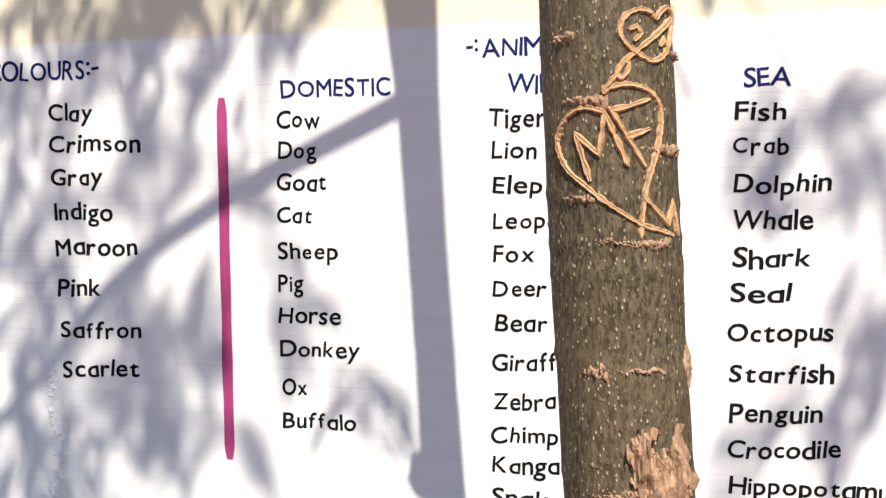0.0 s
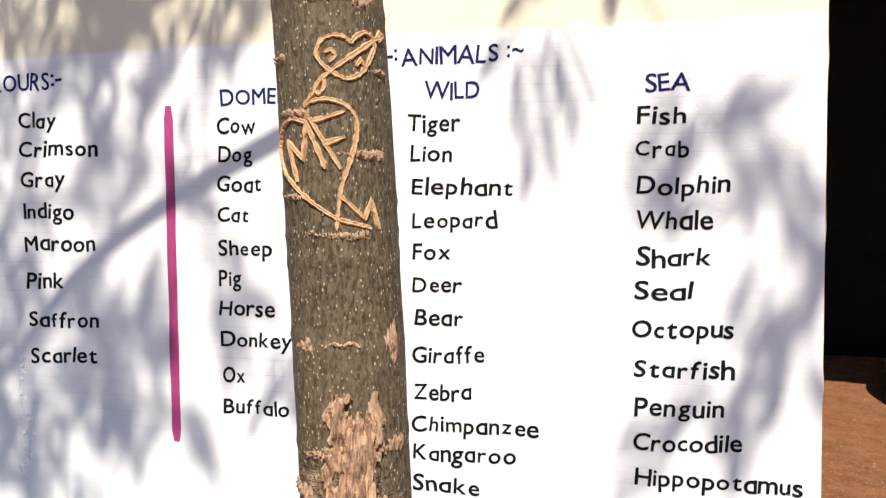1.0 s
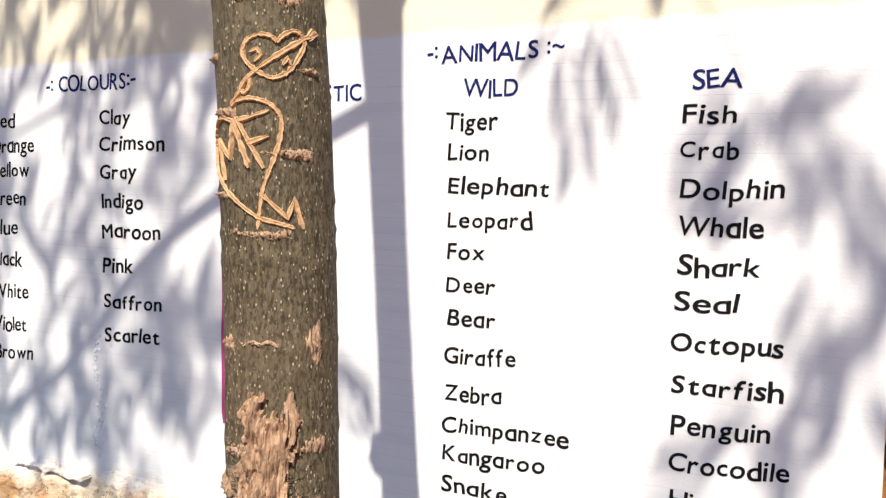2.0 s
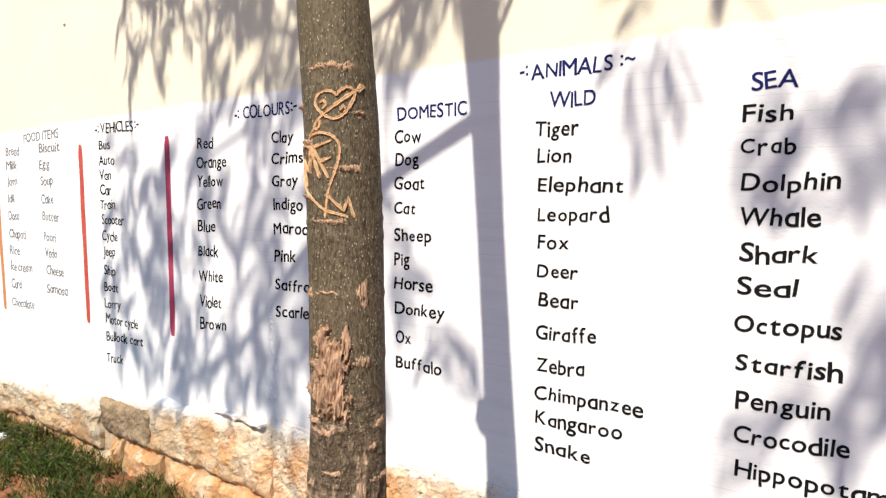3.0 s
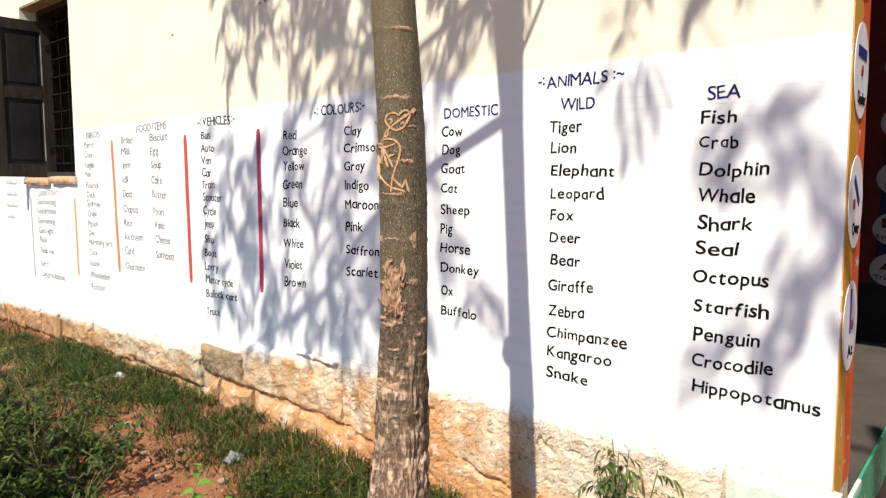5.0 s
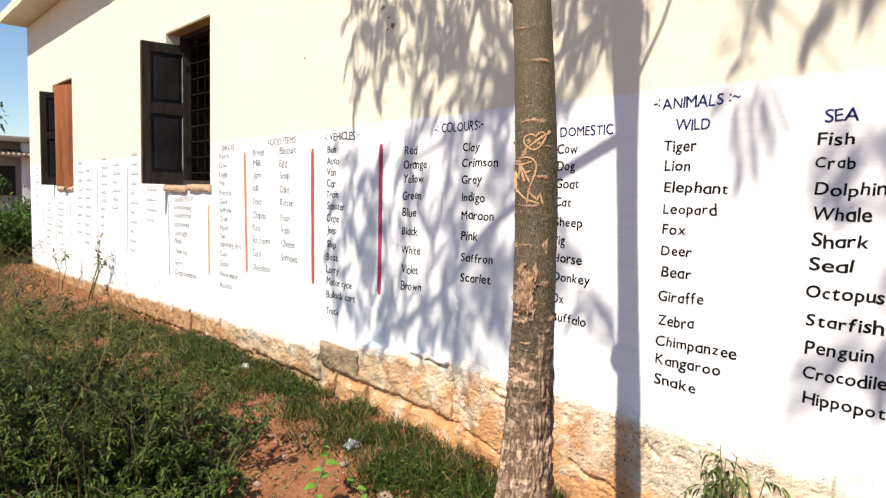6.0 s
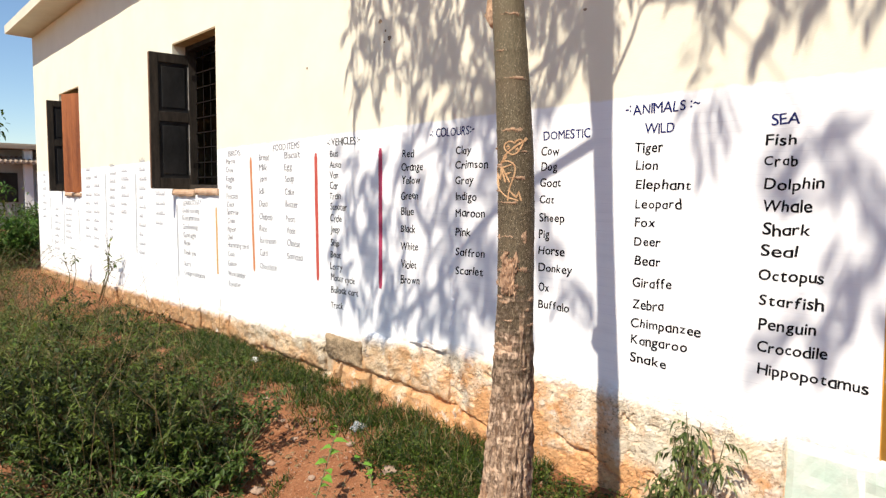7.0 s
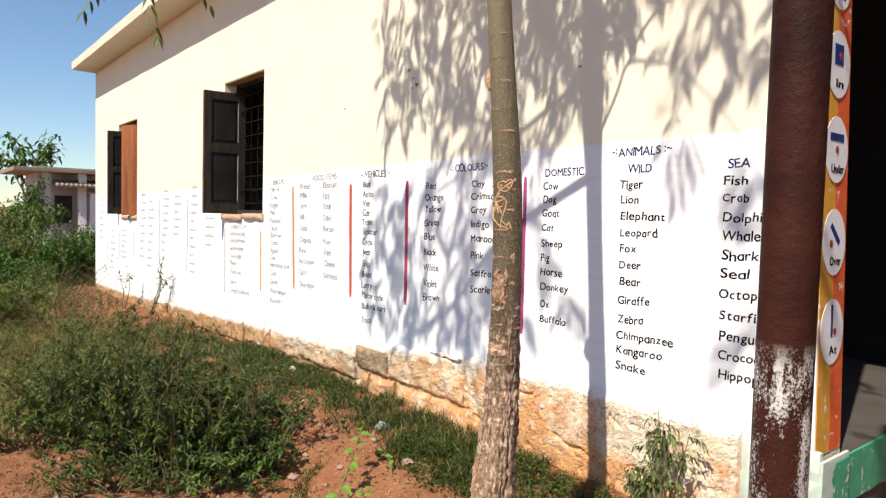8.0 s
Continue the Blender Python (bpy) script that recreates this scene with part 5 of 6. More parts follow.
BOUGHS = [
    ([(0.1, 1.72, 1.0), (-0.314, 1.51, 1.5), (-0.6, 1.31, 1.9), (-0.78, 1.1, 2.1), (-0.95, 0.94, 2.25), (-1.16, 0.82, 2.4), (-1.4, 0.675, 2.5)], 0.02, 0.012),
    ([(0.08, 2.3, 1.02), (-0.035, 2.16, 1.3), (-0.386, 1.968, 1.75), (-0.75, 1.8, 2.15), (-1.2, 1.62, 2.5)], 0.017, 0.007),
    ([(0.13, 1.88, 1.0), (0.24, 2.1, 1.06), (0.3, 2.23, 1.15), (0.44, 2.21, 1.35), (0.56, 2.16, 1.55), (0.81, 1.9, 1.9), (1.0, 1.5, 2.2)], 0.009, 0.002),
    ([(0.08, 2.3, 1.02), (0.05, 2.6, 1.3), (-0.1, 2.9, 1.8), (-0.5, 3.1, 2.4)], 0.022, 0.008),
    ([(-0.386, 1.968, 1.75), (-0.8, 2.1, 2.2), (-1.1, 2.2, 2.4), (-1.6, 2.1, 2.7)], 0.014, 0.007),
    ([(0.3, 2.23, 1.15), (0.4, 2.4, 1.25), (0.7, 2.6, 1.6), (0.95, 2.7, 2.0)], 0.009, 0.005),
    ([(-0.1, 2.9, 1.8), (-0.6, 2.7, 2.1), (-1.1, 2.5, 2.4), (-1.7, 2.3, 2.7)], 0.016, 0.006),
]
for pts, r0, r1 in BOUGHS:
    limb("limb", [toward(*p) for p in pts], r0, r1, TREE)


def crown():
    rnd = random.Random(11)
    bm = bmesh.new()
    # where foliage gathers: x and z of its shade on the wall, half sizes, sprays, depth
    masses = ((0.02, 2.66, 0.4, 0.42, 200, 0.95, 1.5), (-0.5, 2.72, 0.45, 0.45, 95, 1.0, 1.7), (-0.95, 2.6, 0.4, 0.5, 70, 1.1, 1.8), (-1.4, 2.6, 0.42, 0.45, 66, 1.2, 1.8), (-1.5, 2.2, 0.28, 0.3, 22, 1.3, 1.8), (-0.7, 2.15, 0.4, 0.2, 34, 1.2, 1.8), (-0.05, 2.15, 0.2, 0.16, 22, 1.0, 1.4),
              (-1.62, 1.2, 0.3, 0.48, 62, 2.3, 2.9), (-1.25, 1.25, 0.3, 0.42, 28, 2.2, 2.8), (-1.0, 1.6, 0.32, 0.25, 26, 2.1, 2.6), (-0.8, 0.95, 0.34, 0.26, 22, 2.2, 2.7), (-0.5, 1.8, 0.35, 0.16, 26, 2.0, 2.6), (-0.8, 1.95, 0.4, 0.18, 20, 1.8, 2.3), (-0.62, 1.35, 0.34, 0.45, 40, 2.7, 3.3), (-0.3, 1.15, 0.22, 0.35, 14, 2.8, 3.3), (-0.55, 0.85, 0.3, 0.16, 10, 2.6, 3.1),
              (-1.2, 0.82, 0.34, 0.2, 20, 2.4, 2.8), (-0.06, 0.95, 0.08, 0.14, 4, 2.1, 2.5), (-0.3, 2.0, 0.35, 0.14, 18, 1.6, 2.2), (0.55, 1.8, 0.04, 0.1, 5, 1.6, 1.9), (0.62, 2.2, 0.2, 0.1, 8, 1.3, 1.7), (0.92, 2.2, 0.25, 0.16, 20, 1.4, 1.9), (0.85, 2.55, 0.35, 0.25, 26, 1.4, 2.0),
              (1.1, 1.35, 0.12, 0.32, 18, 2.3, 2.9), (1.0, 1.66, 0.14, 0.14, 8, 2.2, 2.7), (0.98, 1.05, 0.12, 0.2, 6, 2.5, 2.9))
    for x, z, rx, rz, n, k0, k1 in masses:
        for _ in range(n):
            a, r = rnd.uniform(0, 2 * math.pi), math.sqrt(rnd.random())
            p = toward(x + rx * r * math.cos(a), z + rz * r * math.sin(a), rnd.uniform(k0, k1))
            p.z += 0.1
            spray(bm, p, Vector((rnd.uniform(-1, 1), rnd.uniform(-0.6, 0.6), rnd.uniform(-0.9, 0.1))), rnd.randint(4, 7), 0.075, 0.017, rnd)
    return part("crown", bm, LEAF, TREE, "drooping sprays of narrow green leaves")


crown()
# a twig hanging low beside the path
tw = [Vector((-0.29, -2.25, 3.91)), Vector((0.1, -2.45, 3.3)), Vector((0.4, -2.33, 2.6)), Vector((0.54, -2.13, 2.07))]
limb("limb", tw, 0.008, 0.003, TREE)
rnd = random.Random(5)
bm = bmesh.new()
for p, d in ((tw[3], (0.35, 0.1, -0.8)), (tw[3] + Vector((0, 0, 0.01)), (-0.3, -0.6, -0.3)), (tw[3] + Vector((0, 0, 0.03)), (0.2, 0.5, -0.2))):
    spray(bm, p, Vector(d), 7, 0.03, 0.0095, rnd)
part("leaf_spray", bm, LEAF, TREE)

# ---- plants ----
SHRUBLEAF = leafy("shrub_leaf", (0.006, 0.016, 0.0012), (0.13, 0.175, 0.024), (0.018, 0.036, 0.004))
WEEDLEAF = leafy("weed_leaf", (0.05, 0.08, 0.012), (0.22, 0.25, 0.06), (0.12, 0.13, 0.03))
LUSHLEAF = leafy("lush_leaf", (0.025, 0.07, 0.007), (0.13, 0.25, 0.032))
BROADLEAF = leafy("rounded_leaf", (0.025, 0.05, 0.007), (0.1, 0.16, 0.026))
DRYLEAF = leafy("dry_leaf", (0.09, 0.055, 0.025), (0.3, 0.22, 0.11))
BRIGHTLEAF = leafy("fresh_leaf", (0.07, 0.18, 0.018), (0.16, 0.32, 0.04))
WALLLEAF = leafy("wall_plant_leaf", (0.035, 0.06, 0.01), (0.2, 0.23, 0.07))
GRASS = leafy("grass_blade", (0.008, 0.02, 0.0015), (0.09, 0.145, 0.017), (0.022, 0.04, 0.004))
STRAW = leafy("dry_straw", (0.2, 0.13, 0.06), (0.36, 0.27, 0.14))
STEM = plain("green_brown_stem", (0.1, 0.1, 0.04), (0.2, 0.15, 0.08), 0.8, 40, 150)


def shrub(x, y, spread_, high, stems, leaf_n, leaf_len, leaf_w, leaf_mat, label, seed, name="shrub", category="shrub", lean=(0, 0), group="shrubs along the wall"):
    thick = 1.7 if name == "dry_plant" else 1.0
    rnd = random.Random(seed)
    z = ground_z(x, y)
    root = thing(name, label, category, (x, y, z), group)
    st, lf = bmesh.new(), bmesh.new()
    for _ in range(stems):
        a = rnd.uniform(0, 2 * math.pi)
        r = rnd.random() ** 0.6
        base = Vector((x + 0.35 * spread_ * r * math.cos(a), y + 0.35 * spread_ * r * math.sin(a), 0))
        base.z = ground_z(base.x, base.y) - 0.01
        h = high * rnd.uniform(0.35, 1.4) * (1 - 0.35 * r)
        tip = base + Vector((spread_ * 0.75 * r * math.cos(a) + lean[0] + rnd.uniform(-0.1, 0.1) * spread_, spread_ * 0.75 * r * math.sin(a) + lean[1] + rnd.uniform(-0.1, 0.1) * spread_, h))
        mid = base.lerp(tip, 0.5) + Vector((rnd.uniform(-0.06, 0.06), rnd.uniform(-0.06, 0.06), 0.08 * h))
        pts = [base, base.lerp(mid, 0.6), mid, mid.lerp(tip, 0.55) + Vector((0, 0, 0.02)), tip]
        tube(st, pts, [0.0045 * thick, 0.0038 * thick, 0.003 * thick, 0.002 * thick, 0.001 * thick], 4, False)
        branches = [pts[1:]]
        for _b in range(3):
            s = mid.lerp(tip, rnd.uniform(-0.5, 0.7))
            e = s + Vector((rnd.uniform(-1, 1) * 0.3 * spread_, rnd.uniform(-1, 1) * 0.3 * spread_, rnd.uniform(0.05, 0.35) * high))
            tube(st, [s, s.lerp(e, 0.5) + Vector((0, 0, 0.015)), e], [0.002 * thick, 0.0015 * thick, 0.0008 * thick], 3, False)
            branches.append([s, s.lerp(e, 0.5), e])
        for br in branches:
            for _l in range(leaf_n):
                k = rnd.random() ** 0.6 * (len(br) - 1.001)
                p = br[int(k)].lerp(br[int(k) + 1], k % 1)
                d = Vector((rnd.uniform(-1, 1), rnd.uniform(-1, 1), rnd.uniform(-0.5, 0.8)))
                leaflet(lf, p, d, leaf_len * rnd.uniform(0.6, 1.3), leaf_w * rnd.uniform(0.7, 1.2), 0.3, rnd)
    part("stem", st, STEM, root)
    part("foliage", lf, leaf_mat, root)
    return root


SHRUBS = ((-1.75, -1.35, 0.48, 0.58, 52), (-2.3, -1.5, 0.55, 0.76, 66), (-2.75, -1.2, 0.45, 0.56, 44), (-2.05, -1.05, 0.42, 0.38, 40), (-3.1, -1.65, 0.55, 0.66, 52), (-1.4, -1.15, 0.3, 0.28, 28), (-3.7, -1.55, 0.5, 0.4, 40), (-2.6, -1.95, 0.4, 0.36, 36))
for k, (x, y, s, h, n) in enumerate(SHRUBS):
    shrub(x, y, s, h, int(n * 0.85), 40, 0.042, 0.0115 if x > -2.5 else 0.008, SHRUBLEAF if x > -2.5 else WEEDLEAF, "straggly green roadside shrub with fine small leaves", 20 + k)
for k, (x, y, s, h, n) in enumerate(((-1.62, -1.75, 0.35, 0.22, 22), (-4.6, -0.9, 0.5, 0.35, 24), (-5.4, -1.2, 0.6, 0.5, 30), (-6.5, -0.9, 0.6, 0.45, 30), (-7.6, -1.1, 0.8, 0.6, 36), (-9.0, -0.9, 0.9, 0.6, 36), (-5.0, -2.2, 0.7, 0.5, 30), (-7.0, -2.6, 0.9, 0.6, 36))):
    shrub(x, y, s, h, n, 12, 0.034, 0.009, SHRUBLEAF if k not in (3, 6) else DRYLEAF, "low half-dry weed clump on the red earth", 60 + k, "weed_clump", "weeds", group="weeds on the earth")
for k, (x, y, s, h, n) in enumerate(((-1.5, -0.95, 0.4, 0.42, 26), (-1.32, -1.2, 0.35, 0.3, 20), (-1.8, -0.85, 0.35, 0.32, 20), (-1.42, -1.42, 0.34, 0.26, 24), (-1.2, -1.02, 0.26, 0.2, 18), (-1.75, -1.62, 0.36, 0.26, 24), (-2.2, -1.35, 0.5, 0.68, 26), (-2.75, -1.6, 0.5, 0.68, 26))):
    shrub(x, y, s, h, n, 11, 0.032, 0.017, BROADLEAF, "twiggy shrub with small rounded leaves and brown stems", 120 + k)


def seed_stalks(n):
    """Long dry stalks arching out of the shrubs."""
    rnd = random.Random(41)
    bm = bmesh.new()
    for _ in range(n):
        x, y = rnd.uniform(-3.6, -1.3), rnd.uniform(-1.9, -0.8)
        a, h, o = rnd.uniform(0, 2 * math.pi), rnd.uniform(0.35, 0.95), rnd.uniform(0.1, 0.45)
        z = ground_z(x, y)
        tube(bm, [(x, y, z), (x + 0.25 * o * math.cos(a), y + 0.25 * o * math.sin(a), z + 0.65 * h), (x + o * math.cos(a), y + o * math.sin(a), z + h * 0.98)], [0.0018, 0.0014, 0.0008], 4, False)
    tagged(part("seed_stalks", bm, STRAW), "long dry seed stalks arching from the shrubs", "dry grass", kind="stuff")


seed_stalks(70)
rnd = random.Random(31)
for k in range(16):
    shrub(-5.5 - 0.75 * k + rnd.uniform(-0.3, 0.3), rnd.uniform(-3.4, -1.5) + 0.03 * k, 0.9, rnd.uniform(0.5, 0.9), 40, 34, 0.06, 0.014, WEEDLEAF if k % 4 else SHRUBLEAF, "tall loose weeds growing over the red earth", 200 + k, "weed_clump", "weeds", group="weeds on the earth")
for k, (x, y, s, h) in enumerate(((-12.0, -1.3, 1.3, 1.0), (-12.6, -0.6, 1.2, 1.1), (-11.6, -0.2, 0.9, 0.8), (-13.2, 0.2, 1.0, 0.7), (-10.6, -1.4, 0.8, 0.6), (-9.3, -1.8, 0.9, 0.55), (-14.5, -1.6, 1.5, 1.2), (-11.2, -2.0, 1.2, 0.8))):
    shrub(x, y, s, h, 54, 26, 0.075, 0.026, LUSHLEAF if k % 3 else WEEDLEAF, "leafy green bush growing wild beside the far end of the wall", 300 + k, "bush", "bush", group="bushes beyond the wall")
# dry stalks before the far wall
shrub(-6.6, -0.2, 0.16, 0.78, 3, 4, 0.075, 0.026, WALLLEAF, "spindly dry plant with few leaves by the wall", 91, "dry_plant", "plant", (0.35, 0.0), "plants at the wall's foot")
shrub(-7.6, -0.25, 0.14, 0.66, 2, 4, 0.07, 0.024, WALLLEAF, "spindly dry plant with few leaves by the wall", 92, "dry_plant", "plant", (0.05, 0.0), "plants at the wall's foot")


def wall_plant(x, y, high, sprays, seed, label):
    """An upright seedling with whorls of drooping pointed leaves."""
    rnd = random.Random(seed)
    z = ground_z(x, y)
    root = thing("wall_plant", label, "plant", (x, y, z), "plants at the wall's foot")
    st, lf = bmesh.new(), bmesh.new()
    for k in range(sprays):
        a = rnd.uniform(0, 2 * math.pi)
        tip = Vector((x + 0.16 * math.cos(a) * rnd.uniform(0.3, 1), y - 0.02 + 0.06 * math.sin(a) * rnd.random(), z + high * rnd.uniform(0.65, 1.0)))
        base = Vector((x + rnd.uniform(-0.02, 0.02), y, z - 0.01))
        mid = base.lerp(tip, 0.5) + Vector((rnd.uniform(-0.02, 0.02), 0, 0))
        tube(st, [base, mid, tip], [0.004, 0.003, 0.0015], 5, False)
        for j in range(7):
            p = mid.lerp(tip, rnd.uniform(0.1, 1.0))
            d = Vector((rnd.uniform(-1, 1), rnd.uniform(-0.8, 0.4), rnd.uniform(0.0, 0.7))).normalized()
            for i in range(7):
                q = p + d * 0.011 * i + Vector((0, 0, -0.0011 * i * i))
                out = Vector((rnd.uniform(-1, 1), rnd.uniform(-0.8, 0.6), rnd.uniform(-0.9, 0.2)))
                leaflet(lf, q, out + d * 0.6, rnd.uniform(0.018, 0.034), rnd.uniform(0.009, 0.013), 0.8, rnd)
    part("stem", st, STEM, root)
    part("foliage", lf, WALLLEAF, root)


wall_plant(0.65, -0.12, 0.54, 8, 3, "leafy green seedling growing at the wall's foot")
wall_plant(0.52, -0.13, 0.3, 5, 4, "small leafy seedling growing at the wall's foot")


def broad_weed(pts, n, size, seed, label):
    """A creeping stem with broad bright leaves."""
    rnd = random.Random(seed)
    root = thing("broad_leaf_weed", label, "weed", (pts[0][0], pts[0][1], ground_z(pts[0][0], pts[0][1])), "bright weeds near the tree")
    v = [Vector((x, y, ground_z(x, y) + h)) for x, y, h in pts]
    st = bmesh.new()
    tube(st, v, [0.005 - 0.0035 * k / (len(v) - 1) for k in range(len(v))], 6, False)
    part("stem", st, STEM, root)
    for k in range(n):
        u = (k + 0.6) / n * (len(v) - 1)
        p = v[int(u)].lerp(v[min(int(u) + 1, len(v) - 1)], u % 1)
        lf = bmesh.new()
        a = rnd.uniform(0, 2 * math.pi)
        leaflet(lf, p, Vector((math.cos(a), math.sin(a), rnd.uniform(0.1, 0.6))), size * rnd.uniform(0.7, 1.2), size * 0.62, 0.5, rnd)
        part("leaf", lf, BRIGHTLEAF, root)


broad_weed([(-0.5, -1.05, 0.0), (-0.6, -0.93, 0.08), (-0.68, -0.82, 0.15), (-0.74, -0.74, 0.22), (-0.78, -0.68, 0.26)], 16, 0.075, 1, "creeping weed with bright broad leaves")
broad_weed([(-0.35, -0.95, 0.0), (-0.42, -0.9, 0.06), (-0.5, -0.86, 0.1)], 10, 0.055, 2, "small weed with bright broad leaves")
broad_weed([(-1.3, -1.42, 0.0), (-1.33, -1.38, 0.05), (-1.4, -1.35, 0.07)], 9, 0.05, 3, "small weed with bright broad leaves")
broad_weed([(-0.6, -0.62, 0.0), (-0.68, -0.58, 0.04), (-0.78, -0.6, 0.06)], 8, 0.05, 4, "small weed with bright broad leaves")

broad_weed([(-0.32, -1.12, 0.0), (-0.36, -1.07, 0.05), (-0.42, -1.05, 0.09)], 9, 0.06, 5, "small weed with bright broad leaves")
broad_weed([(-0.12, -0.95, 0.0), (-0.16, -0.9, 0.04), (-0.24, -0.88, 0.06)], 8, 0.05, 6, "small weed with bright broad leaves")
broad_weed([(-0.6, -1.22, 0.0), (-0.66, -1.18, 0.03), (-0.72, -1.16, 0.04)], 8, 0.045, 7, "small weed with bright broad leaves")


def grass():
    rnd = random.Random(8)
    bms = {0: bmesh.new(), 1: bmesh.new()}
    def blade(x, y, h, kind):
        bm = bms[kind]
        z = ground_z(x, y) - 0.004
        a = rnd.uniform(0, 2 * math.pi)
        w = rnd.uniform(0.0016, 0.003)
        side = Vector((math.cos(a), math.sin(a), 0)) * w
        lean = Vector((rnd.uniform(-1, 1), rnd.uniform(-1, 1), 0)) * h * 1.1
        p, q, r = Vector((x, y, z)), Vector((x, y, z + h * 0.6)) + lean * 0.4, Vector((x, y, z + h * rnd.uniform(0.75, 1))) + lean
        v = [bm.verts.new(c) for c in (p - side, p + side, q + side * 0.7, q - side * 0.7, r)]
        bm.faces.new(v[:4])
        bm.faces.new((v[3], v[2], v[4]))
    def cover(x, y):
        """How thickly grass stands: along the wall's foot, but not on the trodden earth before it."""
        n = noise.noise((x * 1.3, y * 1.7, 2.2)) + 0.85 * noise.noise((x * 4.6, y * 4.6, 8.8))
        strip = ease(-0.75, -0.4, y) * ease(-4.3, -3.8, x)
        bare = max(ease(-0.35, -0.6, y) * ease(-2.3, -1.9, x), ease(-4.0, -4.5, x) * ease(-0.9, -0.6, y))
        return n + 0.55 * strip - 0.55 * bare - 0.25 * ease(-1.0, -2.4, y) - 0.6 * ease(-0.3, 0.1, x)

    made = 0
    while made < 17000:
        x, y = rnd.uniform(-5.5, 0.6), rnd.uniform(-2.4, -0.03)
        c = cover(x, y)
        if c < 0.4:
            if rnd.random() < 0.02:
                blade(x, y, rnd.uniform(0.02, 0.05), 1)
            continue
        blade(x, y, rnd.uniform(0.02, 0.06) * (1 + 0.6 * c), 0 if rnd.random() < 0.84 else 1)
        made += 1
    # lush tufts
    for x, y, r, h, n in ((-3.4, -0.18, 0.45, 0.2, 1500), (-2.95, -0.3, 0.3, 0.16, 700), (-2.05, -0.2, 0.22, 0.14, 700), (-1.75, -0.32, 0.25, 0.12, 700), (-1.0, -0.3, 0.3, 0.13, 900), (-0.55, -0.3, 0.3, 0.15, 1000), (-0.25, -0.2, 0.2, 0.13, 400), (0.12, -0.2, 0.2, 0.12, 220), (0.42, -0.16, 0.15, 0.12, 150), (-0.75, -0.45, 0.25, 0.1, 700), (-1.45, -0.2, 0.2, 0.1, 400), (-2.5, -0.55, 0.3, 0.12, 600), (-2.3, -0.35, 0.3, 0.14, 700), (-1.3, -0.42, 0.3, 0.12, 700), (-0.1, -0.4, 0.3, 0.12, 600)):
        for _ in range(int(n * 0.6)):
            a, q = rnd.uniform(0, 2 * math.pi), rnd.random() ** 0.8
            yy = min(y + r * 0.55 * q * math.sin(a), -0.085)
            blade(x + r * q * math.cos(a), yy, h * rnd.uniform(0.2, 0.7), 0 if rnd.random() < 0.95 else 1)
    # thin grass and weeds further out
    for _ in range(24000):
        x, y = -4.5 - 22 * rnd.random() ** 1.5, rnd.uniform(-5, -0.1)
        if noise.noise((x * 0.5, y * 0.7, 5)) > -0.12:
            blade(x, y, rnd.uniform(0.05, 0.24), 0 if rnd.random() < 0.8 else 1)
    # tall yellowing grass beyond the shrubs
    bms[2] = bmesh.new()
    for _ in range(16000):
        x, y = -4.6 - 9 * rnd.random() ** 1.3, rnd.uniform(-4.0, -0.7)
        if noise.noise((x * 0.8, y * 0.9, 15)) + 0.4 * noise.noise((x * 3, y * 3, 4)) > -0.05 + 0.3 * ease(-1.2, -0.7, y):
            blade(x, y, rnd.uniform(0.14, 0.42), 2)
    tagged(part("tall_grass", bms[2], WEEDLEAF), "tall yellow-green grass growing over the earth", "grass", kind="stuff")
    tagged(part("grass", bms[0], GRASS), "patchy short green grass on red earth", "grass", kind="stuff")
    tagged(part("dry_grass", bms[1], STRAW), "scattered dry straw among the grass", "grass", kind="stuff")


grass()


def ground_weeds(n):
    """Low leafy weeds matted over the earth between the grass."""
    rnd = random.Random(17)
    bm = bmesh.new()
    made = 0
    while made < n:
        x, y = rnd.uniform(-6.5, 0.5), rnd.uniform(-2.2, -0.1)
        if noise.noise((x * 1.1, y * 1.5, 6.2)) + 0.4 * noise.noise((x * 4, y * 4, 1.8)) - 0.6 * ease(-0.4, -0.65, y) * ease(-2.2, -1.8, x) + 0.25 * ease(-0.75, -0.35, y) * ease(-4.3, -3.8, x) < 0.14:
            continue
        made += 1
        h = rnd.uniform(0.01, 0.07)
        for _ in range(rnd.randint(4, 8)):
            a = rnd.uniform(0, 2 * math.pi)
            leaflet(bm, Vector((x + rnd.gauss(0, 0.02), min(y + rnd.gauss(0, 0.02), -0.09), ground_z(x, y) + h * rnd.random())), Vector((math.cos(a), math.sin(a), rnd.uniform(0, 0.7))), rnd.uniform(0.012, 0.03), rnd.uniform(0.006, 0.013), 0.3, rnd)
    tagged(part("ground_weeds", bm, SHRUBLEAF), "low matted green weeds over red earth", "weeds", kind="stuff")


ground_weeds(7000)

# ---- litter and stones ----
PEBBLE = plain("pale_pebble", (0.27, 0.17, 0.11), (0.42, 0.31, 0.24), 0.9, 25, 160, 0.7, 0.004)
CLOD = plain("red_clod", (0.2, 0.09, 0.05), (0.42, 0.26, 0.17), 0.95, 8, 160, 0.7, 0.004)
PAPER = plain("white_scrap", (0.4, 0.4, 0.39), (0.62, 0.62, 0.61), 0.6, 25, 160, 0.5, 0.004)


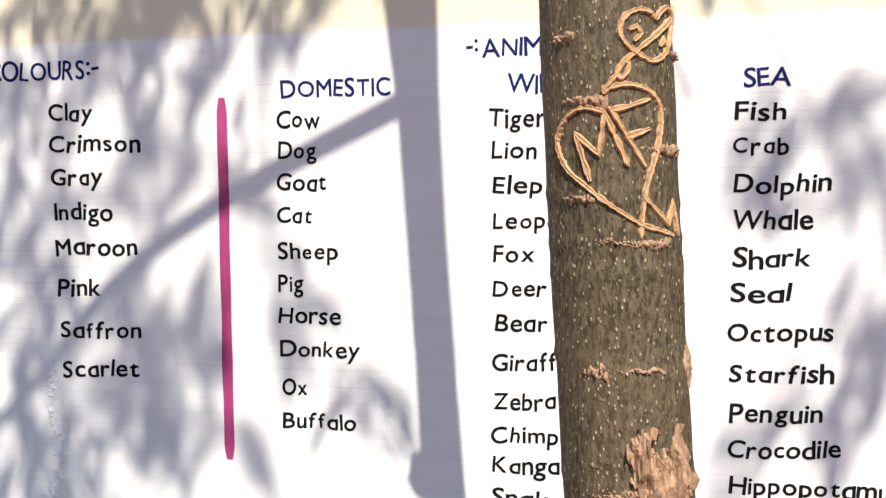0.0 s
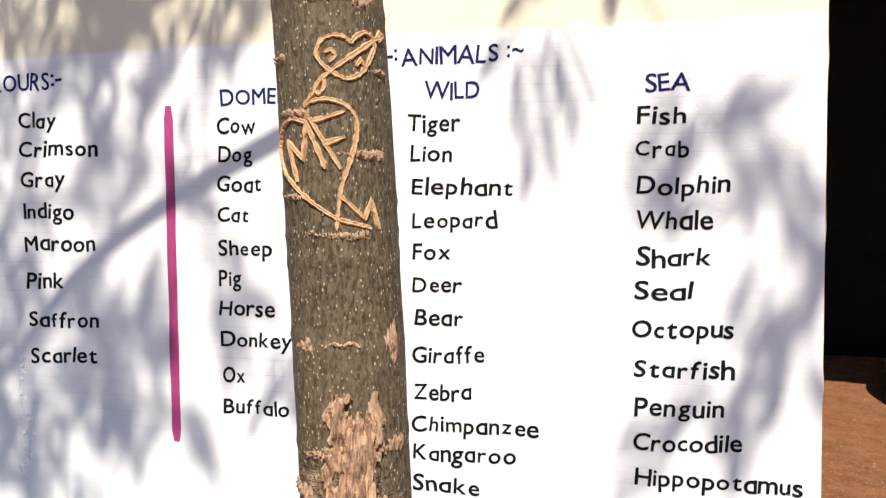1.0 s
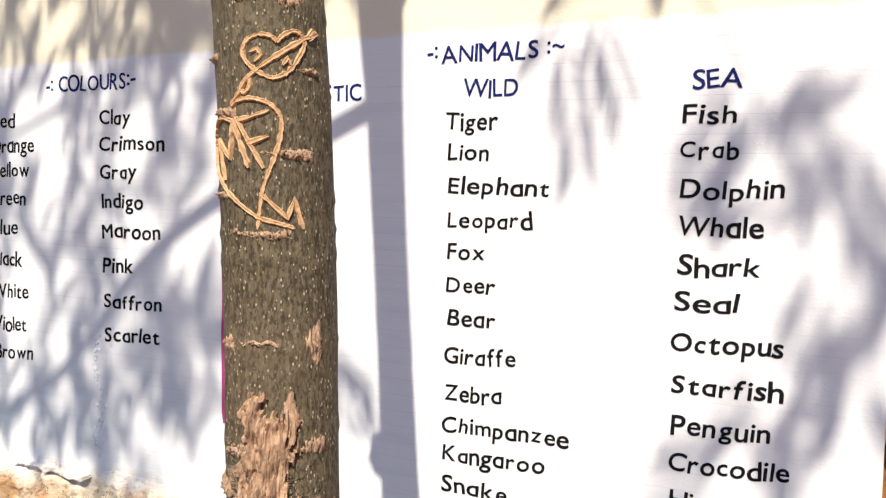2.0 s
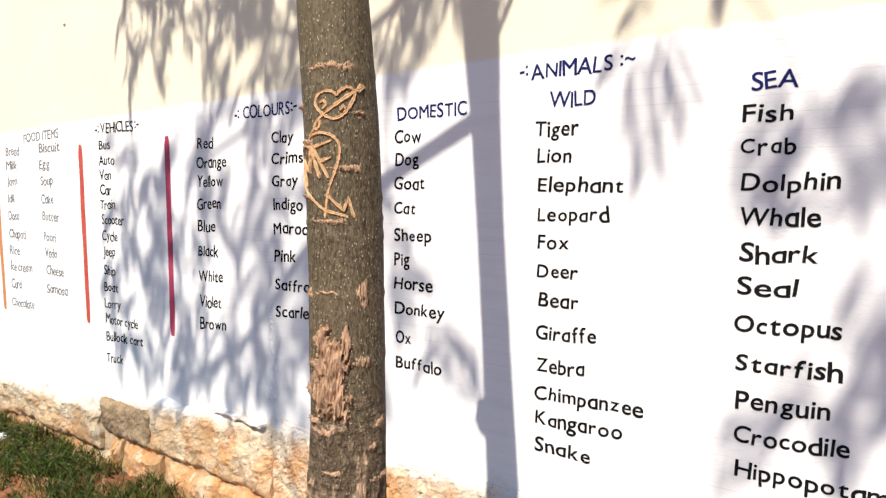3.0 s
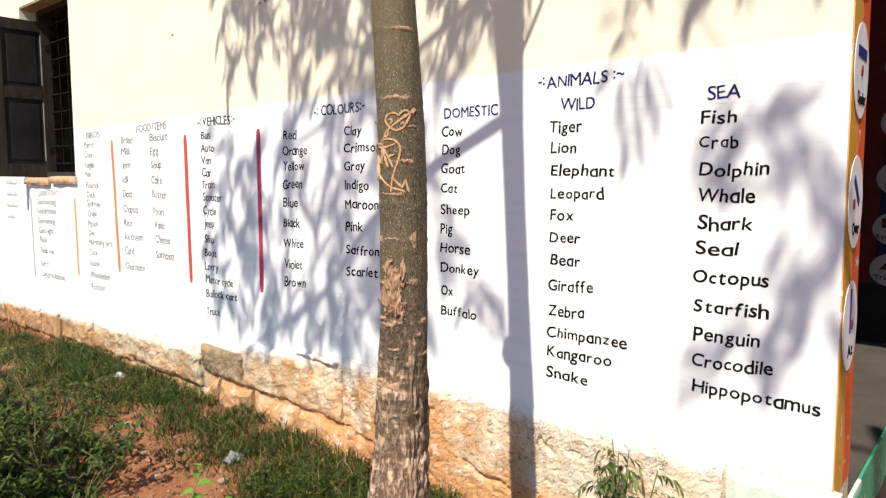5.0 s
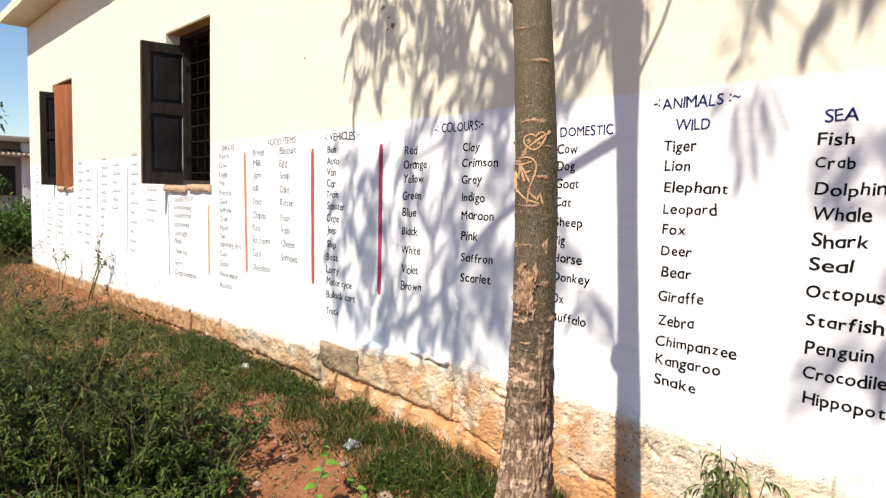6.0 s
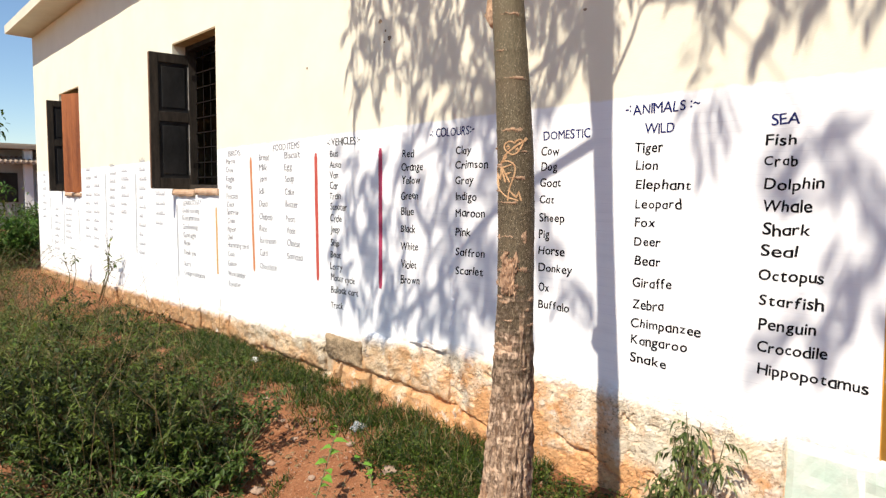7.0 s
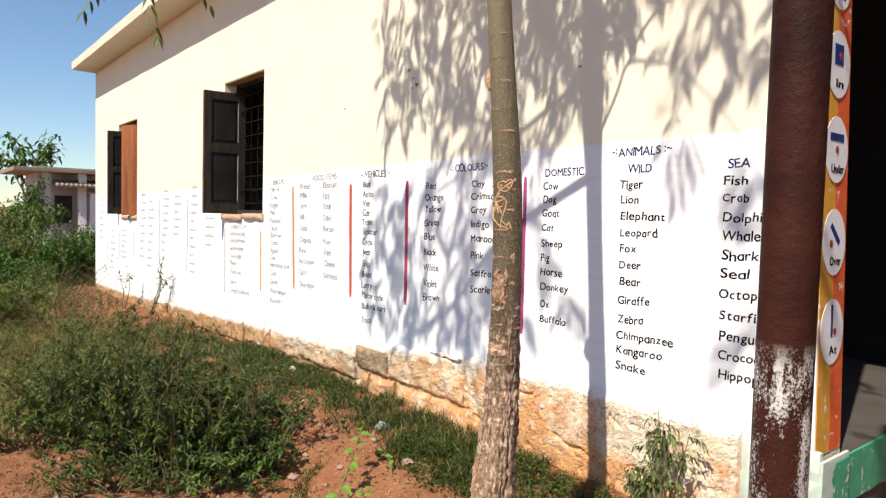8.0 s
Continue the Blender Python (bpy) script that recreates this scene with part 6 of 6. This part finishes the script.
def stone(x, y, size, seed, material=PEBBLE, name="loose_stone", label="rough pale stone lying on the red earth", category="stone"):
    bm = bmesh.new()
    bmesh.ops.create_icosphere(bm, subdivisions=2, radius=size)
    off = Vector((seed * 3.1, seed, 0))
    for v in bm.verts:
        v.co *= 1 + 0.5 * noise.noise(v.co / size * 0.9 + off)
        v.co.z *= 0.6
    ob = tagged(part(name, bm, material), label, category, "stones on the ground")
    ob.location = (x, y, ground_z(x, y) + size * 0.3)
    return ob


for k, (x, y, s) in enumerate(((-1.73, -0.68, 0.028), (-1.88, -0.48, 0.02), (-1.45, -1.02, 0.055), (-1.41, -1.24, 0.04), (-1.37, -0.46, 0.022), (-0.62, -0.51, 0.035), (-1.9, -0.13, 0.03), (-1.62, -0.85, 0.05), (-1.2, -0.8, 0.02), (-1.05, -0.95, 0.03), (-0.9, -0.75, 0.018), (-1.3, -0.62, 0.016), (-2.4, -0.4, 0.025), (-0.95, -0.5, 0.022), (-1.55, -0.55, 0.014))):
    stone(x, y, s, k)


def crumpled(x, y, size, seed, material, name, label):
    bm = bmesh.new()
    bmesh.ops.create_icosphere(bm, subdivisions=3, radius=size)
    off = Vector((seed * 3.1, seed, 0))
    for v in bm.verts:
        v.co *= 1 + 0.9 * abs(noise.noise(v.co / size * 1.6 + off)) - 0.3
        v.co.z *= 0.55
    ob = tagged(part(name, bm, material), label, "litter", "litter in the grass")
    ob.location = (x, y, ground_z(x, y) + size * 0.35)


CLEAR, ct, cb = nodes_of("cloudy_plastic")
cb.inputs["Base Color"].default_value = (0.75, 0.8, 0.82, 1)
cb.inputs["Roughness"].default_value = 0.2
cb.inputs["Transmission Weight"].default_value = 0.75
crumpled(-1.05, -0.38, 0.04, 2, CLEAR, "plastic_cup", "crumpled clear plastic cup lying in the grass")
crumpled(-2.6, -0.2, 0.035, 5, PAPER, "paper_scrap", "crumpled white paper scrap in the grass")
crumpled(-1.95, -0.9, 0.018, 6, PAPER, "paper_scrap", "crumpled white paper scrap in the grass")


def fallen(n):
    """Fallen leaves and crumbs strewn over the earth."""
    rnd = random.Random(3)
    bm = bmesh.new()
    for _ in range(n):
        x, y = rnd.uniform(-4.5, 0.8), rnd.uniform(-2.3, -0.05)
        a = rnd.uniform(0, 2 * math.pi)
        leaflet(bm, Vector((x, y, ground_z(x, y) + 0.006)), Vector((math.cos(a), math.sin(a), rnd.uniform(-0.05, 0.2))), rnd.uniform(0.015, 0.05), rnd.uniform(0.006, 0.016), 0.1, rnd)
    tagged(part("fallen_leaves", bm, DRYLEAF), "dry fallen leaves strewn over red earth", "leaves", kind="stuff")


fallen(4600)


def crumbs(n):
    """Small clods and gravel on the bare earth."""
    rnd = random.Random(23)
    bm = bmesh.new()
    for _ in range(n):
        x, y = rnd.uniform(-4.5, 0.8), rnd.uniform(-2.2, -0.08)
        r = rnd.uniform(0.003, 0.009) * (2.2 if rnd.random() < 0.06 else 1)
        c = Vector((x, y, ground_z(x, y) + r * 0.4))
        v = [bm.verts.new(c + Vector((a, b, c2)) * r * rnd.uniform(0.7, 1.3)) for a, b, c2 in ((1, 0, 0), (-0.5, 0.9, 0), (-0.5, -0.9, 0), (0.1, 0.1, 0.9), (0, 0, -0.8))]
        for a, b, c2 in ((0, 1, 3), (1, 2, 3), (2, 0, 3), (1, 0, 4), (2, 1, 4), (0, 2, 4)):
            bm.faces.new((v[a], v[b], v[c2]))
    tagged(part("gravel", bm, CLOD), "small reddish clods and gravel on the earth", "gravel", kind="stuff")


crumbs(5000)


# ---- far house and its trees ----
# one limewash in two tones: grey for shaded parts, white for sunlit ones
SHADEWALL = plain("shaded_limewash", (0.42, 0.41, 0.39), (0.6, 0.59, 0.56), 0.9, 1.5, 40, 0.4, 0.01)
SUNWALL = plain("sunlit_limewash", (0.7, 0.7, 0.69), (0.8, 0.8, 0.79), 0.9, 1.5, 40, 0.3, 0.01)
SLAB = plain("weathered_roof_slab", (0.2, 0.155, 0.115), (0.34, 0.28, 0.21), 0.9, 2, 40, 0.4, 0.01)
TILE = plain("old_roof_tile", (0.22, 0.16, 0.12), (0.36, 0.28, 0.22), 0.9, 8, 60, 0.5, 0.01)
FARDARK = plain("opening_shade", (0.03, 0.028, 0.025), (0.06, 0.055, 0.05), 0.9, 3, 40)

HOUSE = thing("farm_house", "low white flat-roofed house with a tiled awning, behind bushes", "house", (-24.5, 3.0, -0.1))


def house_part(name, q, material, bevel=0.0, parent=HOUSE):
    bm = bmesh.new()
    box(bm, *q, bevel)
    return part(name, bm, material, parent)


house_part("wall", (-28.0, 1.0, -0.1, -25.2, 9.0, 2.68), SHADEWALL)
house_part("roof", (-28.4, 0.2, 2.68, -24.2, 9.4, 2.82), SLAB, 0.02)
house_part("parapet", (-28.0, 0.9, 2.82, -25.0, 9.0, 2.9), SLAB, 0.02)
for y in (1.1, 2.2, 3.9, 5.4):
    house_part("column", (-24.75, y, -0.1, -24.5, y + 0.25, 2.68), SHADEWALL if y < 2 else SUNWALL, 0.01)
house_part("side_wall", (-25.1, 2.55, -0.1, -24.3, 3.15, 2.0), SUNWALL)
house_part("side_wall", (-25.1, 0.5, -0.1, -24.6, 0.75, 1.9), SUNWALL)
# thin dark panels stand for the shade inside the openings
house_part("door", (-25.195, 3.5, -0.1, -25.15, 4.4, 2.0), FARDARK)
house_part("window", (-25.195, 1.55, 0.9, -25.15, 2.1, 1.9), FARDARK)
awning = house_part("awning", (-25.1, 1.5, 2.2, -24.0, 3.6, 2.24), TILE)
for k in range(15):
    bm = bmesh.new()
    y = 1.5 + k * 0.145
    tube(bm, [(-25.1, y, 2.42), (-23.95, y, 2.22)], 0.06, 7)
    part("tile", bm, TILE, awning)


def leafy_tree(x, y, high, crown_r, n, seed, label, trunk_r=0.06, leaf=0.16, low=0.45, material=SHRUBLEAF):
    """A small tree: tapered trunk, forked limbs and a loose crown of leaves."""
    rnd = random.Random(seed)
    root = thing("leafy_tree", label, "tree", (x, y, -0.1), "trees beyond the wall")
    st, lf = bmesh.new(), bmesh.new()
    top = Vector((x, y, high * 0.6))
    tube(st, [(x, y, -0.12), (x + 0.05, y, high * 0.3), top], [trunk_r, trunk_r * 0.8, trunk_r * 0.6], 8)
    for k in range(11):
        a = rnd.uniform(0, 2 * math.pi)
        e = Vector((x + crown_r * rnd.uniform(0.4, 1) * math.cos(a), y + crown_r * rnd.uniform(0.4, 1) * math.sin(a), high * rnd.uniform(low, 1.0)))
        s = Vector((x, y, high * rnd.uniform(0.3, 0.6)))
        m = s.lerp(e, 0.5) + Vector((0, 0, 0.1))
        tube(st, [s, m, e], [trunk_r * 0.45, trunk_r * 0.3, trunk_r * 0.12], 5)
        for _ in range(n // 11):
            c = m.lerp(e, rnd.uniform(-0.2, 1.1)) + Vector((rnd.gauss(0, 1), rnd.gauss(0, 1), rnd.gauss(0, 0.8))) * crown_r * 0.16
            leaflet(lf, c, Vector((rnd.uniform(-1, 1), rnd.uniform(-1, 1), rnd.uniform(-0.8, 0.3))), leaf * rnd.uniform(0.6, 1.2), leaf * 0.4, 0.4, rnd)
    part("trunk", st, TWIG, root)
    part("crown", lf, material, root)


leafy_tree(-30.0, 1.3, 4.5, 1.25, 480, 1, "small tree with loose leaves rising behind the house", 0.07, 0.32, 0.8, LUSHLEAF)
leafy_tree(-20.5, 0.1, 1.7, 1.0, 1500, 2, "dense green bush tree before the far house", 0.05, 0.14, 0.2, LUSHLEAF)
leafy_tree(-19.0, -0.6, 1.7, 1.1, 1500, 3, "dense green bush tree before the far house", 0.05, 0.14, 0.15, WEEDLEAF)
leafy_tree(-22.5, 0.3, 2.5, 0.8, 900, 4, "dark green young tree before the far house", 0.04, 0.16, 0.35, BROADLEAF)
leafy_tree(-16.0, 1.2, 0.9, 0.8, 1300, 5, "dark green bush by the wall's far corner", 0.04, 0.1, 0.12, LUSHLEAF)
leafy_tree(-14.0, 0.75, 1.15, 0.6, 1200, 6, "dark green bush by the wall's far corner", 0.03, 0.08, 0.12)
leafy_tree(-17.5, -1.9, 1.2, 1.2, 1300, 7, "low green bush on the red earth", 0.03, 0.11, 0.1)
leafy_tree(-26.0, -3.0, 2.3, 1.6, 1500, 8, "broad green bush far behind", 0.05, 0.18, 0.15)
leafy_tree(-13.0, -1.2, 0.8, 0.9, 1000, 9, "low half-dry bush on the red earth", 0.02, 0.07, 0.1, DRYLEAF)
